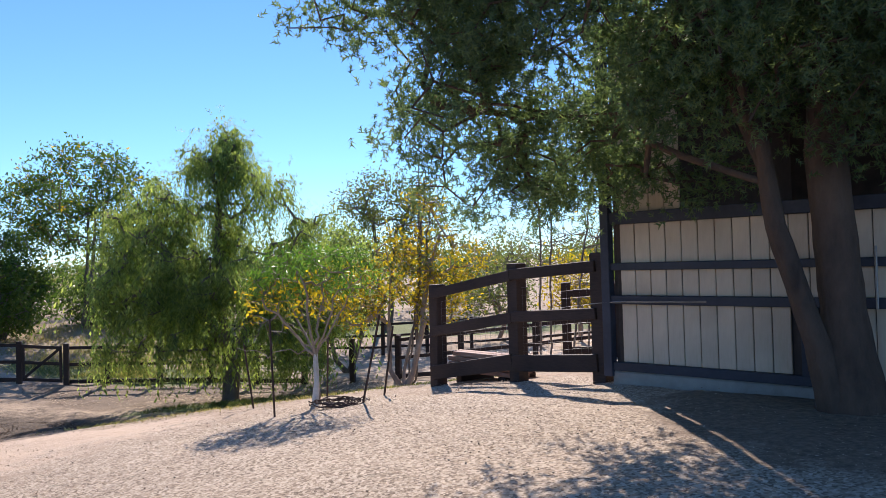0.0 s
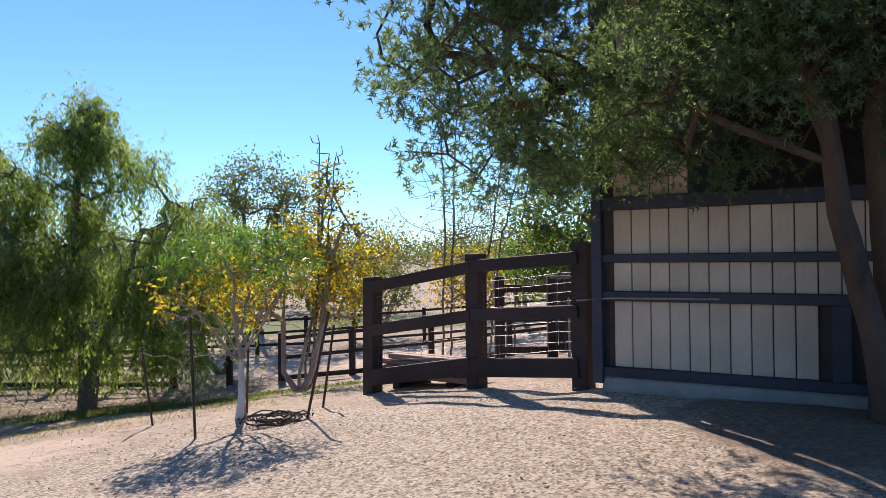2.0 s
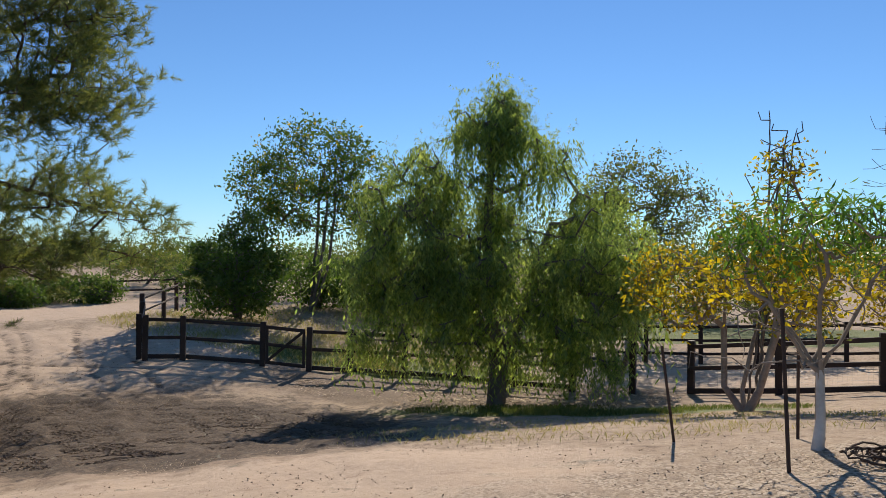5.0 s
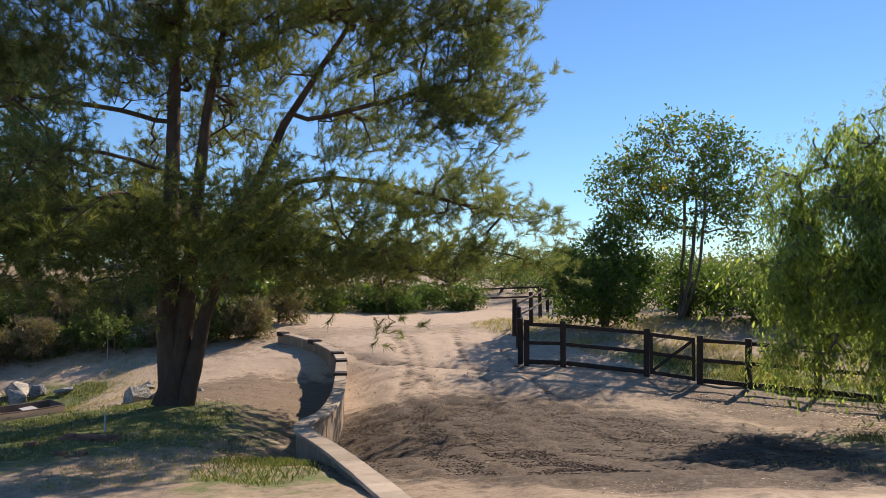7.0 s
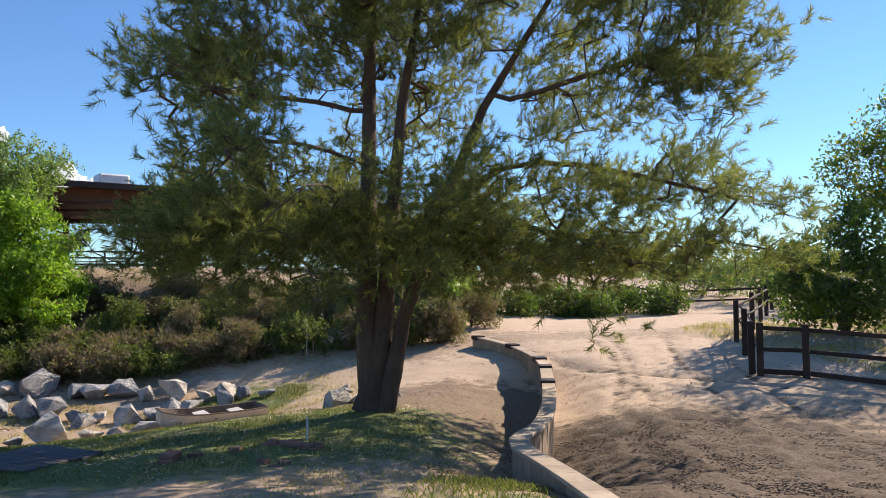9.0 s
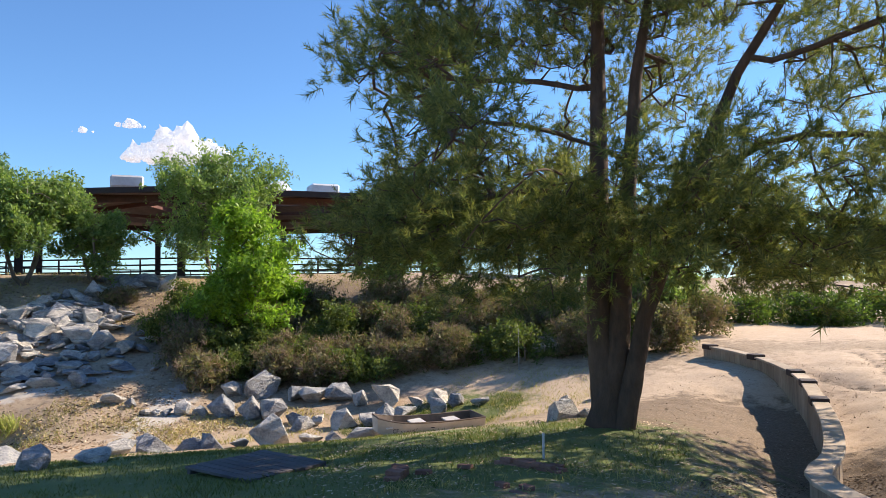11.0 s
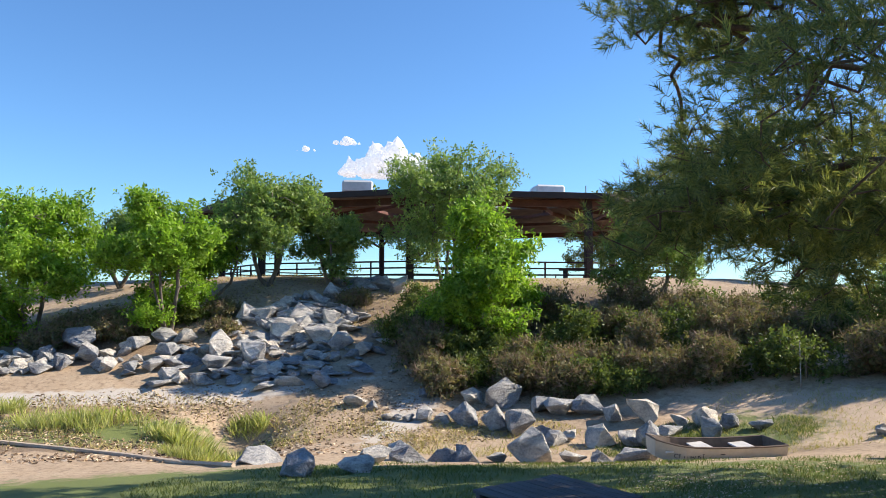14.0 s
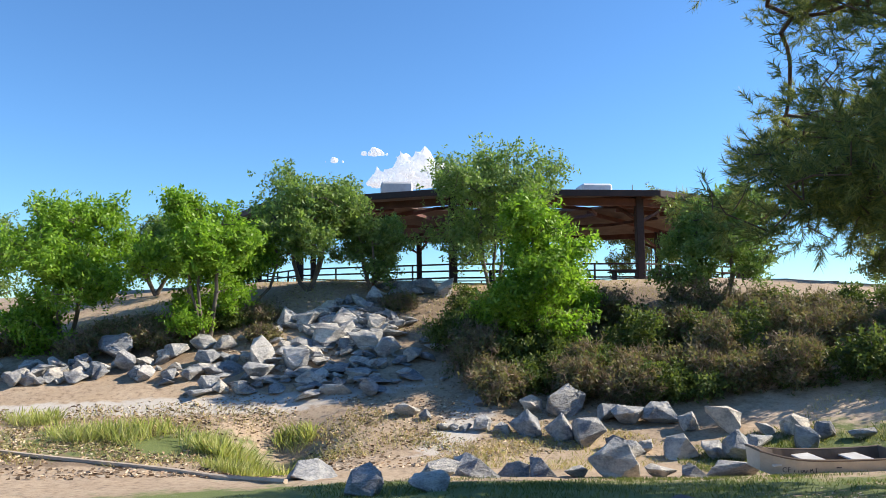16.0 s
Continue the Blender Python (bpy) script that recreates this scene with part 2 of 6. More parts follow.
BOAT_HULL = surface("faded_cream_paint", (0.52, 0.45, 0.35), (0.74, 0.66, 0.54), 6, 0.6, 0.2, 0.004, vary=0.05)
BOAT_IN = surface("dirty_boat_inside", (0.10, 0.075, 0.06), (0.24, 0.18, 0.145), 7, 0.8, 0.3, 0.005)
BENCH_WHITE = surface("weathered_white_board", (0.55, 0.53, 0.50), (0.8, 0.78, 0.75), 9, 0.7, 0.2, 0.003)
BRICK = surface("red_brick", (0.20, 0.085, 0.06), (0.40, 0.20, 0.145), 16, 0.9, 0.5, 0.006)
LUMBER = surface("raw_reddish_lumber", (0.36, 0.19, 0.13), (0.55, 0.34, 0.25), 7, 0.8, 0.3, 0.004, (0.5, 4, 4))
DECK = surface("weathered_deck_board", (0.05, 0.045, 0.05), (0.15, 0.135, 0.135), 7, 0.8, 0.5, 0.006, (0.5, 5, 5))
WHITE_METAL = surface("white_painted_metal", (0.6, 0.6, 0.6), (0.8, 0.8, 0.8), 8, 0.5, 0.1, 0.002)
INK = surface("dark_lettering", (0.02, 0.02, 0.025), (0.04, 0.04, 0.05), 8, 0.7, 0.1, 0.001)
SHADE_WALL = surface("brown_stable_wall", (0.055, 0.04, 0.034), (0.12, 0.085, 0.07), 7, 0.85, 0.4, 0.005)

PINE_NEEDLES = leafy("pine_needles", [(0.065, 0.09, 0.042), (0.11, 0.135, 0.055), (0.17, 0.185, 0.07), (0.25, 0.24, 0.09)], 0.45, 0.55)
FIR_LEAVES = leafy("dark_needle_sprays", [(0.065, 0.10, 0.07), (0.09, 0.135, 0.085), (0.12, 0.165, 0.09), (0.15, 0.19, 0.09)], 0.45, 0.6)
PEPPER_LEAVES = leafy("weeping_leaves", [(0.12, 0.165, 0.07), (0.17, 0.225, 0.085), (0.24, 0.29, 0.10), (0.31, 0.35, 0.12)], 0.5, 0.65)
GREEN_LEAVES = leafy("green_leaves", [(0.05, 0.09, 0.022), (0.08, 0.135, 0.03), (0.12, 0.17, 0.04)], 0.45, 0.45)
BRIGHT_LEAVES = leafy("bright_green_leaves", [(0.10, 0.19, 0.02), (0.17, 0.29, 0.035), (0.25, 0.38, 0.055)], 0.45, 0.45)
MID_LEAVES = leafy("sumac_leaves", [(0.10, 0.165, 0.05), (0.155, 0.23, 0.075), (0.22, 0.29, 0.10)], 0.45, 0.45)
YELLOW_LEAVES = leafy("yellow_leaves", [(0.10, 0.12, 0.02), (0.38, 0.27, 0.015), (0.55, 0.40, 0.02), (0.22, 0.14, 0.03)], 0.5, 0.5)
OLIVE_LEAVES = leafy("olive_leaves", [(0.09, 0.12, 0.04), (0.14, 0.165, 0.055), (0.21, 0.20, 0.08)], 0.5, 0.4)
PEACH_LEAVES = leafy("long_green_leaves", [(0.045, 0.11, 0.02), (0.08, 0.16, 0.03), (0.12, 0.20, 0.035)], 0.4, 0.5)
SCRUB_LEAVES = leafy("dry_scrub_leaves", [(0.09, 0.10, 0.045), (0.15, 0.135, 0.07), (0.22, 0.175, 0.115), (0.11, 0.14, 0.05)], 0.7, 0.35)
GREEN_SCRUB = leafy("green_scrub_leaves", [(0.06, 0.09, 0.025), (0.10, 0.135, 0.035), (0.15, 0.18, 0.05)], 0.6, 0.35)
DRY_TWIGS = leafy("dry_twigs", [(0.16, 0.115, 0.085), (0.24, 0.175, 0.13), (0.20, 0.13, 0.115)], 0.8, 0.2)
GRASS_BLADES = leafy("grass_blades", [(0.06, 0.085, 0.025), (0.10, 0.13, 0.04), (0.19, 0.185, 0.08)], 0.6, 0.4)
PALE_GRASS = leafy("pale_green_weeds", [(0.22, 0.25, 0.08), (0.32, 0.34, 0.13), (0.42, 0.38, 0.20)], 0.6, 0.4)


# ---- building kit ----
def mesh_of(name, verts, faces, mat):
    me = bpy.data.meshes.new(name)
    verts, faces = np.asarray(verts, np.float32), np.asarray(faces, np.int32)
    me.vertices.add(len(verts))
    me.vertices.foreach_set("co", verts.ravel())
    k = faces.shape[1]
    me.loops.add(faces.size)
    me.loops.foreach_set("vertex_index", faces.ravel())
    me.polygons.add(len(faces))
    me.polygons.foreach_set("loop_start", np.arange(0, faces.size, k, dtype=np.int32))
    me.update(calc_edges=True)
    me.materials.append(mat)
    return me


def under(ob, parent):
    ob.parent = parent
    return ob


def part(name, bm, mat, parent, label="", smooth_faces=False):
    """One bmesh as one mesh object under a thing (or at top level, with parent None)."""
    me = bpy.data.meshes.new(name)
    bm.to_mesh(me)
    bm.free()
    me.materials.append(mat)
    if smooth_faces:
        me.shade_smooth()
    ob = new(name, me)
    if parent:
        ob.parent = parent
    return tagged(ob, label)


def thing(name, label, category, at=(0, 0, 0), turn=0.0, group="", kind=""):
    ob = new(name)
    ob.matrix_world = pose(*at, 0, 0, turn)
    return tagged(ob, label, category, group, kind)


def box(bm, size, m=None, bevel=0.0):
    """A bevelled block of that size, centred, set by the pose m, into bm."""
    got = bmesh.ops.create_cube(bm, size=1.0)["verts"]
    bmesh.ops.scale(bm, vec=size, verts=got)
    if bevel:
        edges = list({e for v in got for e in v.link_edges})
        got = list({v for f in bmesh.ops.bevel(bm, geom=edges, offset=bevel, segments=1, affect="EDGES")["faces"] for v in f.verts} | {v for v in got if v.is_valid})
    if m is not None:
        bmesh.ops.transform(bm, matrix=m, verts=got)
    return bm


def block(size, m=None, bevel=0.008):
    return box(bmesh.new(), size, m, bevel)


def beam(p, q, wide, high, bevel=0.008, worn=0.0):
    """A timber from p to q, wide across and high upright."""
    p, q = Vector(p), Vector(q)
    d = q - p
    x = d.normalized()
    y = Vector((0, 0, 1)).cross(x)
    y = y.normalized() if y.length > 1e-4 else Vector((0, 1, 0))
    z = x.cross(y)
    m = Matrix((x, y, z)).transposed().to_4x4()
    m.translation = (p + q) / 2
    bm = bmesh.new()
    box(bm, (d.length, wide, high), None, bevel)
    if worn:
        for v in bm.verts:
            v.co += Vector((0, random.uniform(-worn, worn), random.uniform(-worn, worn)))
    bmesh.ops.transform(bm, matrix=m, verts=bm.verts[:])
    return bm


def rod(points, radius, sides=6, ends=True):
    """A round bar through the points, in a bmesh."""
    bm = bmesh.new()
    rings = []
    points = [Vector(p) for p in points]
    for i, p in enumerate(points):
        d = (points[min(i + 1, len(points) - 1)] - points[max(i - 1, 0)]).normalized()
        a = d.orthogonal().normalized()
        b = d.cross(a)
        r = radius[i] if isinstance(radius, (list, tuple)) else radius
        rings.append([bm.verts.new(p + (a * math.cos(k * math.tau / sides) + b * math.sin(k * math.tau / sides)) * r) for k in range(sides)])
    for u, v in zip(rings, rings[1:]):
        # rings are matched by their nearest first corner, so that bars don't twist
        s = min(range(sides), key=lambda k: (v[k].co - u[0].co).length)
        for k in range(sides):
            bm.faces.new((u[k], u[(k + 1) % sides], v[(k + 1 + s) % sides], v[(k + s) % sides]))
    if ends:
        bm.faces.new(rings[0][::-1])
        bm.faces.new(rings[-1])
    return bm


def on_ground(x, y, dz=0.0):
    return (x, y, float(ground_z(x, y)) + dz)


# ---- plants ----
def scatter(template, faces, places, sizes, rng, turn="any", axes=None, tilt=0.18):
    """Copies of a small template (n x 3) at the places, turned at random, as vertices and faces of one mesh."""
    n, k = len(places), len(template)
    if turn == "any":
        q = rng.normal(size=(n, 4))
        q /= np.linalg.norm(q, axis=1)[:, None]
        w, x, y, z = q.T
        rot = np.stack([1 - 2 * (y * y + z * z), 2 * (x * y - z * w), 2 * (x * z + y * w), 2 * (x * y + z * w), 1 - 2 * (x * x + z * z), 2 * (y * z - x * w),
                        2 * (x * z - y * w), 2 * (y * z + x * w), 1 - 2 * (x * x + y * y)], 1).reshape(n, 3, 3)
    else:
        a = rng.uniform(0, math.tau, n)
        lean = rng.normal(0, tilt, (n, 2)) if turn == "upright" else np.zeros((n, 2))
        c, s = np.cos(a), np.sin(a)
        rot = np.zeros((n, 3, 3))
        rot[:, 0, 0], rot[:, 0, 1], rot[:, 1, 0], rot[:, 1, 1], rot[:, 2, 2] = c, -s, s, c, 1
        rot[:, 0, 2], rot[:, 1, 2] = lean[:, 0], lean[:, 1]
    if axes is not None:
        zt = axes / (np.linalg.norm(axes, axis=1)[:, None] + 1e-9)
        xt = np.cross(zt, rng.normal(size=(n, 3)))
        xt /= np.linalg.norm(xt, axis=1)[:, None] + 1e-9
        rot = np.stack([xt, np.cross(zt, xt), zt], 2)
    verts = np.einsum("nij,kj->nki", rot, template) * np.asarray(sizes).reshape(-1, 1, 1) + np.asarray(places)[:, None]
    return verts.reshape(-1, 3), (np.asarray(faces)[None] + (np.arange(n) * k)[:, None, None]).reshape(-1, len(faces[0]))


LEAF = np.array([(0, 0, 0), (0.22, 0.02, 0.42), (0, -0.05, 1), (-0.22, 0.02, 0.42)])
LEAF_FACES = [(0, 1, 2, 3)]
SLIM_LEAF = LEAF * (0.42, 1, 1)


def needle_tuft(n, spread, width, rng):
    """A tuft of thin needles round the z axis."""
    vs, fs = [], []
    for i in range(n):
        a = i * 2.4 + rng.uniform(-0.3, 0.3)
        tilt = spread * math.sqrt((i + 0.5) / n)
        d = np.array([math.sin(tilt) * math.cos(a), math.sin(tilt) * math.sin(a), math.cos(tilt)])
        side = np.cross(d, rng.normal(size=3))
        side *= width / np.linalg.norm(side)
        start = d * 0.06 + np.array([0, 0, rng.uniform(-0.25, 0.1)])
        vs += [start - side, start + side, start + d * rng.uniform(0.8, 1.1)]
        fs.append((3 * i, 3 * i + 1, 3 * i + 2))
    return np.array(vs), fs


def shoot(n, needle, width, rng, bare=0.3, spread=(0.5, 1.15)):
    """A shoot along the z axis, set all round with narrow needles that point forward."""
    vs, fs = [], []
    for i in range(n):
        f = bare + (1 - bare) * (i + 0.5) / n
        a = i * 2.4 + rng.uniform(-0.4, 0.4)
        tilt = rng.uniform(*spread) * (1.25 - 0.75 * f)
        d = np.array([math.sin(tilt) * math.cos(a), math.sin(tilt) * math.sin(a), math.cos(tilt)])
        side = np.cross(d, rng.normal(size=3))
        side *= width / np.linalg.norm(side)
        start = np.array([0, 0, f * 0.8])
        vs += [start - side, start + side, start + d * needle * rng.uniform(0.8, 1.15)]
        fs.append((3 * i, 3 * i + 1, 3 * i + 2))
    return np.array(vs), fs


def pads(rng, lobes, clumps, each, spread, shell=0.2):
    """Tips in separate clumps inside the lobes, with gaps between the clumps."""
    mid = lobe_points(rng, lobes, clumps, shell)
    return np.repeat(mid, each, 0) + rng.normal(0, 1, (clumps * each, 3)) * spread


def spray(n, rng, length=1.0, leaf=0.22, slim=0.5, droop=0.0):
    """A twig's worth of leaflets along the z axis."""
    vs, fs = [], []
    for i in range(n):
        f = (i + 0.5) / n
        a = i * 2.6 + rng.uniform(-0.5, 0.5)
        out = np.array([math.cos(a), math.sin(a), rng.uniform(0.1, 0.9)])
        out /= np.linalg.norm(out)
        side = np.cross(out, rng.normal(size=3))
        side *= leaf * slim * 0.5 / np.linalg.norm(side)
        p = np.array([0.0, 0.0, f * length])
        size = leaf * rng.uniform(0.75, 1.2)
        vs += [p, p + out * size * 0.45 + side, p + out * size + np.array([0, 0, -droop * size]), p + out * size * 0.45 - side]
        fs.append((4 * i, 4 * i + 1, 4 * i + 2, 4 * i + 3))
    return np.array(vs), fs


def grow(rng, trunks, tips, step=0.45, bend=0.12, tip_radius=0.012, power=0.45, sag=0.0, reach=0.35):
    """Branches that join every tip to the nearest wood: nodes, parents and radii. trunks: lists of points."""
    nodes, parent = [], []
    for line in trunks:
        line = [np.asarray(p, float) for p in line]
        last = -1
        if nodes:
            last = int(np.argmin(((np.array(nodes) - line[0]) ** 2).sum(1)))
        for a, b in zip(line, line[1:]):
            n = max(1, int(np.linalg.norm(b - a) / step))
            for k in range(n):
                p = a + (b - a) * (k / n)
                if k or last < 0 or not nodes:
                    nodes.append(p + (rng.normal(0, bend * 0.15, 3) if k else 0))
                    parent.append(last)
                    last = len(nodes) - 1
        nodes.append(line[-1])
        parent.append(last)
    heart = np.mean(np.array(nodes), 0)
    start = np.array(nodes)
    near = np.array([((start - t) ** 2).sum(1).min() for t in tips])
    load = []
    cap = len(nodes) + int(sum(np.sqrt(near) / step + 3)) + 10
    arr = np.zeros((cap, 3))
    arr[:len(nodes)] = nodes
    n_nodes = len(nodes)
    for i in np.argsort(near):
        t = np.asarray(tips[i], float)
        d = arr[:n_nodes] - t
        cost = np.sqrt((d ** 2).sum(1)) + reach * np.maximum(d[:, 2], 0)
        j = int(np.argmin(cost))
        a = arr[j].copy()
        n = max(1, int(np.linalg.norm(t - a) / step))
        off = rng.normal(0, bend, 3) * np.linalg.norm(t - a)
        last = j
        for k in range(1, n + 1):
            f = k / n
            p = a + (t - a) * f + off * math.sin(math.pi * f) * (0.6 if n > 1 else 0)
            p[2] += sag * math.sin(math.pi * f) * np.linalg.norm(t - a)
            arr[n_nodes] = p
            parent.append(last)
            last = n_nodes
            n_nodes += 1
        load.append(last)
    arr = arr[:n_nodes]
    parent = np.array(parent)
    weight = np.zeros(n_nodes)
    weight[load] = 1
    for k in range(n_nodes - 1, -1, -1):
        if parent[k] >= 0:
            weight[parent[k]] += weight[k]
    return arr, parent, tip_radius * np.maximum(weight, 1) ** power


def wood_mesh(name, arr, parent, radius, mat, sides=6, thin=0.0):
    keep = np.where((parent >= 0) & (radius > thin))[0]
    a, b = arr[parent[keep]], arr[keep]
    ra, rb = np.minimum(radius[parent[keep]], radius[keep] * 1.5), radius[keep]
    d = b - a
    d /= np.linalg.norm(d, axis=1)[:, None] + 1e-9
    b = b + d * rb[:, None] * 0.5
    u = np.cross(d, np.array([0.3, 0.9, 0.25]))
    u /= np.linalg.norm(u, axis=1)[:, None] + 1e-9
    v = np.cross(d, u)
    ang = np.arange(sides) * math.tau / sides
    ring = u[:, None] * np.cos(ang)[:, None] + v[:, None] * np.sin(ang)[:, None]
    verts = np.concatenate([a[:, None] + ring * ra[:, None, None], b[:, None] + ring * rb[:, None, None]], 1).reshape(-1, 3)
    k = np.arange(sides)
    quad = np.stack([k, (k + 1) % sides, sides + (k + 1) % sides, sides + k], 1)
    faces = (quad[None] + (np.arange(len(keep)) * 2 * sides)[:, None, None]).reshape(-1, 4)
    me = mesh_of(name, verts, faces, mat)
    me.shade_smooth()
    return me


def trunk_mesh(lines, radii, mat, rng, sides=14):
    """Stout trunks with an uneven, flared foot, as one mesh."""
    vs, fs = [], []
    for line, rs in zip(lines, radii):
        line = [np.asarray(p, float) for p in line]
        pts, rad = [], []
        for (a, b), (r0, r1) in zip(zip(line, line[1:]), zip(rs, rs[1:])):
            n = max(2, int(np.linalg.norm(b - a) / 0.18))
            for k in range(n):
                pts.append(a + (b - a) * k / n)
                rad.append(r0 + (r1 - r0) * k / n)
        pts.append(line[-1])
        rad.append(rs[-1])
        base = len(vs)
        lobes = rng.uniform(-0.12, 0.12, sides)
        for i, (p, r) in enumerate(zip(pts, rad)):
            d = pts[min(i + 1, len(pts) - 1)] - pts[max(i - 1, 0)]
            d /= np.linalg.norm(d)
            u = np.cross(d, (0, 1, 0.01))
            u /= np.linalg.norm(u)
            v = np.cross(d, u)
            for k in range(sides):
                ang = k * math.tau / sides
                rr = r * (1 + lobes[k] * (0.5 + 1.0 / (1 + i)) + rng.uniform(-0.05, 0.05))
                vs.append(p + (u * math.cos(ang) + v * math.sin(ang)) * rr)
        for i in range(len(pts) - 1):
            for k in range(sides):
                fs.append((base + i * sides + k, base + i * sides + (k + 1) % sides, base + (i + 1) * sides + (k + 1) % sides, base + (i + 1) * sides + k))
    me = mesh_of("trunk", vs, fs, mat)
    me.shade_smooth()
    return me


def lobe_points(rng, lobes, n, shell=0.45):
    """Points in a cloud of ellipsoids (centre, radii), more of them towards the outside."""
    w = np.array([r[0] * r[1] * r[2] for _, r in lobes]) ** 0.75
    pick = rng.choice(len(lobes), n, p=w / w.sum())
    d = rng.normal(size=(n, 3))
    d /= np.linalg.norm(d, axis=1)[:, None]
    rad = rng.uniform(shell ** 3, 1, n) ** (1 / 3)
    c, r = np.array([l[0] for l in lobes], float), np.array([l[1] for l in lobes], float)
    return c[pick] + d * rad[:, None] * r[pick]


def crown(name, rng, tips, spread, per_tip, template, faces, size, mat, flat=1.0, follow=None, turn="any", vary=0.3):
    """Leaves or tufts in a loose clump about each tip."""
    n = len(tips) * per_tip
    off = rng.normal(0, 1, (n, 3)) * spread * (1, 1, flat)
    places = np.repeat(np.asarray(tips), per_tip, 0) + off
    sizes = size * rng.uniform(1 - vary, 1 + vary, n)
    axes = None
    if follow is not None:
        out = np.repeat(np.asarray(tips) - follow, per_tip, 0)
        axes = out / (np.linalg.norm(out, axis=1)[:, None] + 1e-9) * 0.55 + rng.normal(0, 0.55, (n, 3)) + (0, 0, 0.4)
    v, f = scatter(template, faces, places, sizes, rng, turn, axes)
    return mesh_of(name, v, f, mat)


def plant(name, label, category, at, trunk, crowns, group=""):
    """A tree or bush: an Empty at its foot with its trunk and crowns, whose meshes are in world places."""
    root = thing(name, label, category, at, group=group)
    back = root.matrix_world.inverted()
    for pname, me, plabel in [("trunk", trunk, "")] + crowns:
        if me is None:
            continue
        me.transform(back)
        tagged(under(new(pname, me), root), plabel)
    return root

# ---- ground ----
WALL_LINE = [(-8.6, 8.6), (-11.6, 10.75), (-14.6, 12.75), (-16.3, 13.6), (-16.9, 14.3), (-17.6, 15.5), (-19.4, 17.6), (-22.0, 20.1), (-22.9, 21.0), (-24.5, 22.3), (-27.1, 23.5), (-29.9, 24.3)]
WALL_TOP = [-1.12, -1.5, -1.83, -1.93, -1.95, -2.05, -1.98, -1.81, -1.79, -1.73, -1.56, -1.5]


def along(line, step):
    """Evenly spaced points of a polyline, smoothed at its corners."""
    p = np.array(line, float)
    for _ in range(2):
        q = [p[0]]
        for a, b in zip(p, p[1:]):
            q += [a * 0.75 + b * 0.25, a * 0.25 + b * 0.75]
        p = np.array(q + [p[-1]])
    d = np.concatenate([[0], np.cumsum(np.linalg.norm(np.diff(p, axis=0), axis=1))])
    s = np.linspace(0, d[-1], max(2, int(d[-1] / step) + 1))
    return np.stack([np.interp(s, d, p[:, k]) for k in range(p.shape[1])], 1)


WALL_PTS = along([(*a, b) for a, b in zip(WALL_LINE, WALL_TOP)], 0.3)


def off_line(x, y, pts):
    """Distance from the line through pts, and its side (plus: to the right of its way)."""
    best = np.full(np.shape(x), 1e9)
    side = np.zeros(np.shape(x))
    for (x0, y0, *_), (x1, y1, *_) in zip(pts, pts[1:]):
        dx, dy = x1 - x0, y1 - y0
        f = np.clip(((x - x0) * dx + (y - y0) * dy) / (dx * dx + dy * dy), 0, 1)
        ex, ey = x - x0 - f * dx, y - y0 - f * dy
        d = np.hypot(ex, ey)
        near = d < best
        best = np.where(near, d, best)
        side = np.where(near, np.sign(ex * dy - ey * dx), side)
    return best, side


def blob(x, y, cx, cy, rx, ry, turn=0.0):
    c, s = math.cos(radians(turn)), math.sin(radians(turn))
    u, v = (x - cx) * c + (y - cy) * s, -(x - cx) * s + (y - cy) * c
    return np.clip(1.25 - np.hypot(u / rx, v / ry), 0, 1) * 2


def wavy(x, y, s, seed=0.0):
    return (np.sin(x * s + 1.3 * np.sin(y * s * 0.7 + seed)) + np.sin(y * s * 1.13 + 1.7 * np.sin(x * s * 0.61 - seed)) + np.sin((x + y) * s * 0.47 + seed)) / 3


def axis(marks, steps, far):
    """Grid lines: even steps between the marks, and ever wider ones out to the horizon."""
    inner = np.concatenate([np.arange(a, b - s / 2, s) for a, b, s in zip(marks, marks[1:], steps)] + [[marks[-1]]])
    out = np.cumsum(steps[0] * 1.35 ** np.arange(1, 40))
    out = out[out < far]
    return np.concatenate([(marks[0] - out)[::-1], inner, marks[-1] + out])


# wheel tracks on the sandy slope
TRACKS = [[(-19.3, 19.4), (-19.7, 20.3), (-20.3, 21.9), (-22.4, 24.2), (-27, 28.5)], [(-17.3, 19.4), (-18.8, 20.6), (-20.3, 21.9)], [(-18.9, 19.2), (-20.2, 20.8), (-21.8, 23.1), (-26, 26.8)],
          [(-16.6, 20.7), (-17.2, 21.8), (-18.4, 22.4), (-21, 24.6), (-25.4, 30)], [(-32, 26.6), (-27, 24.4), (-23.4, 22.9), (-20.6, 23.0), (-17.5, 24.2)], [(-15.4, 21.8), (-17.4, 23.3), (-20.6, 26.4)]]


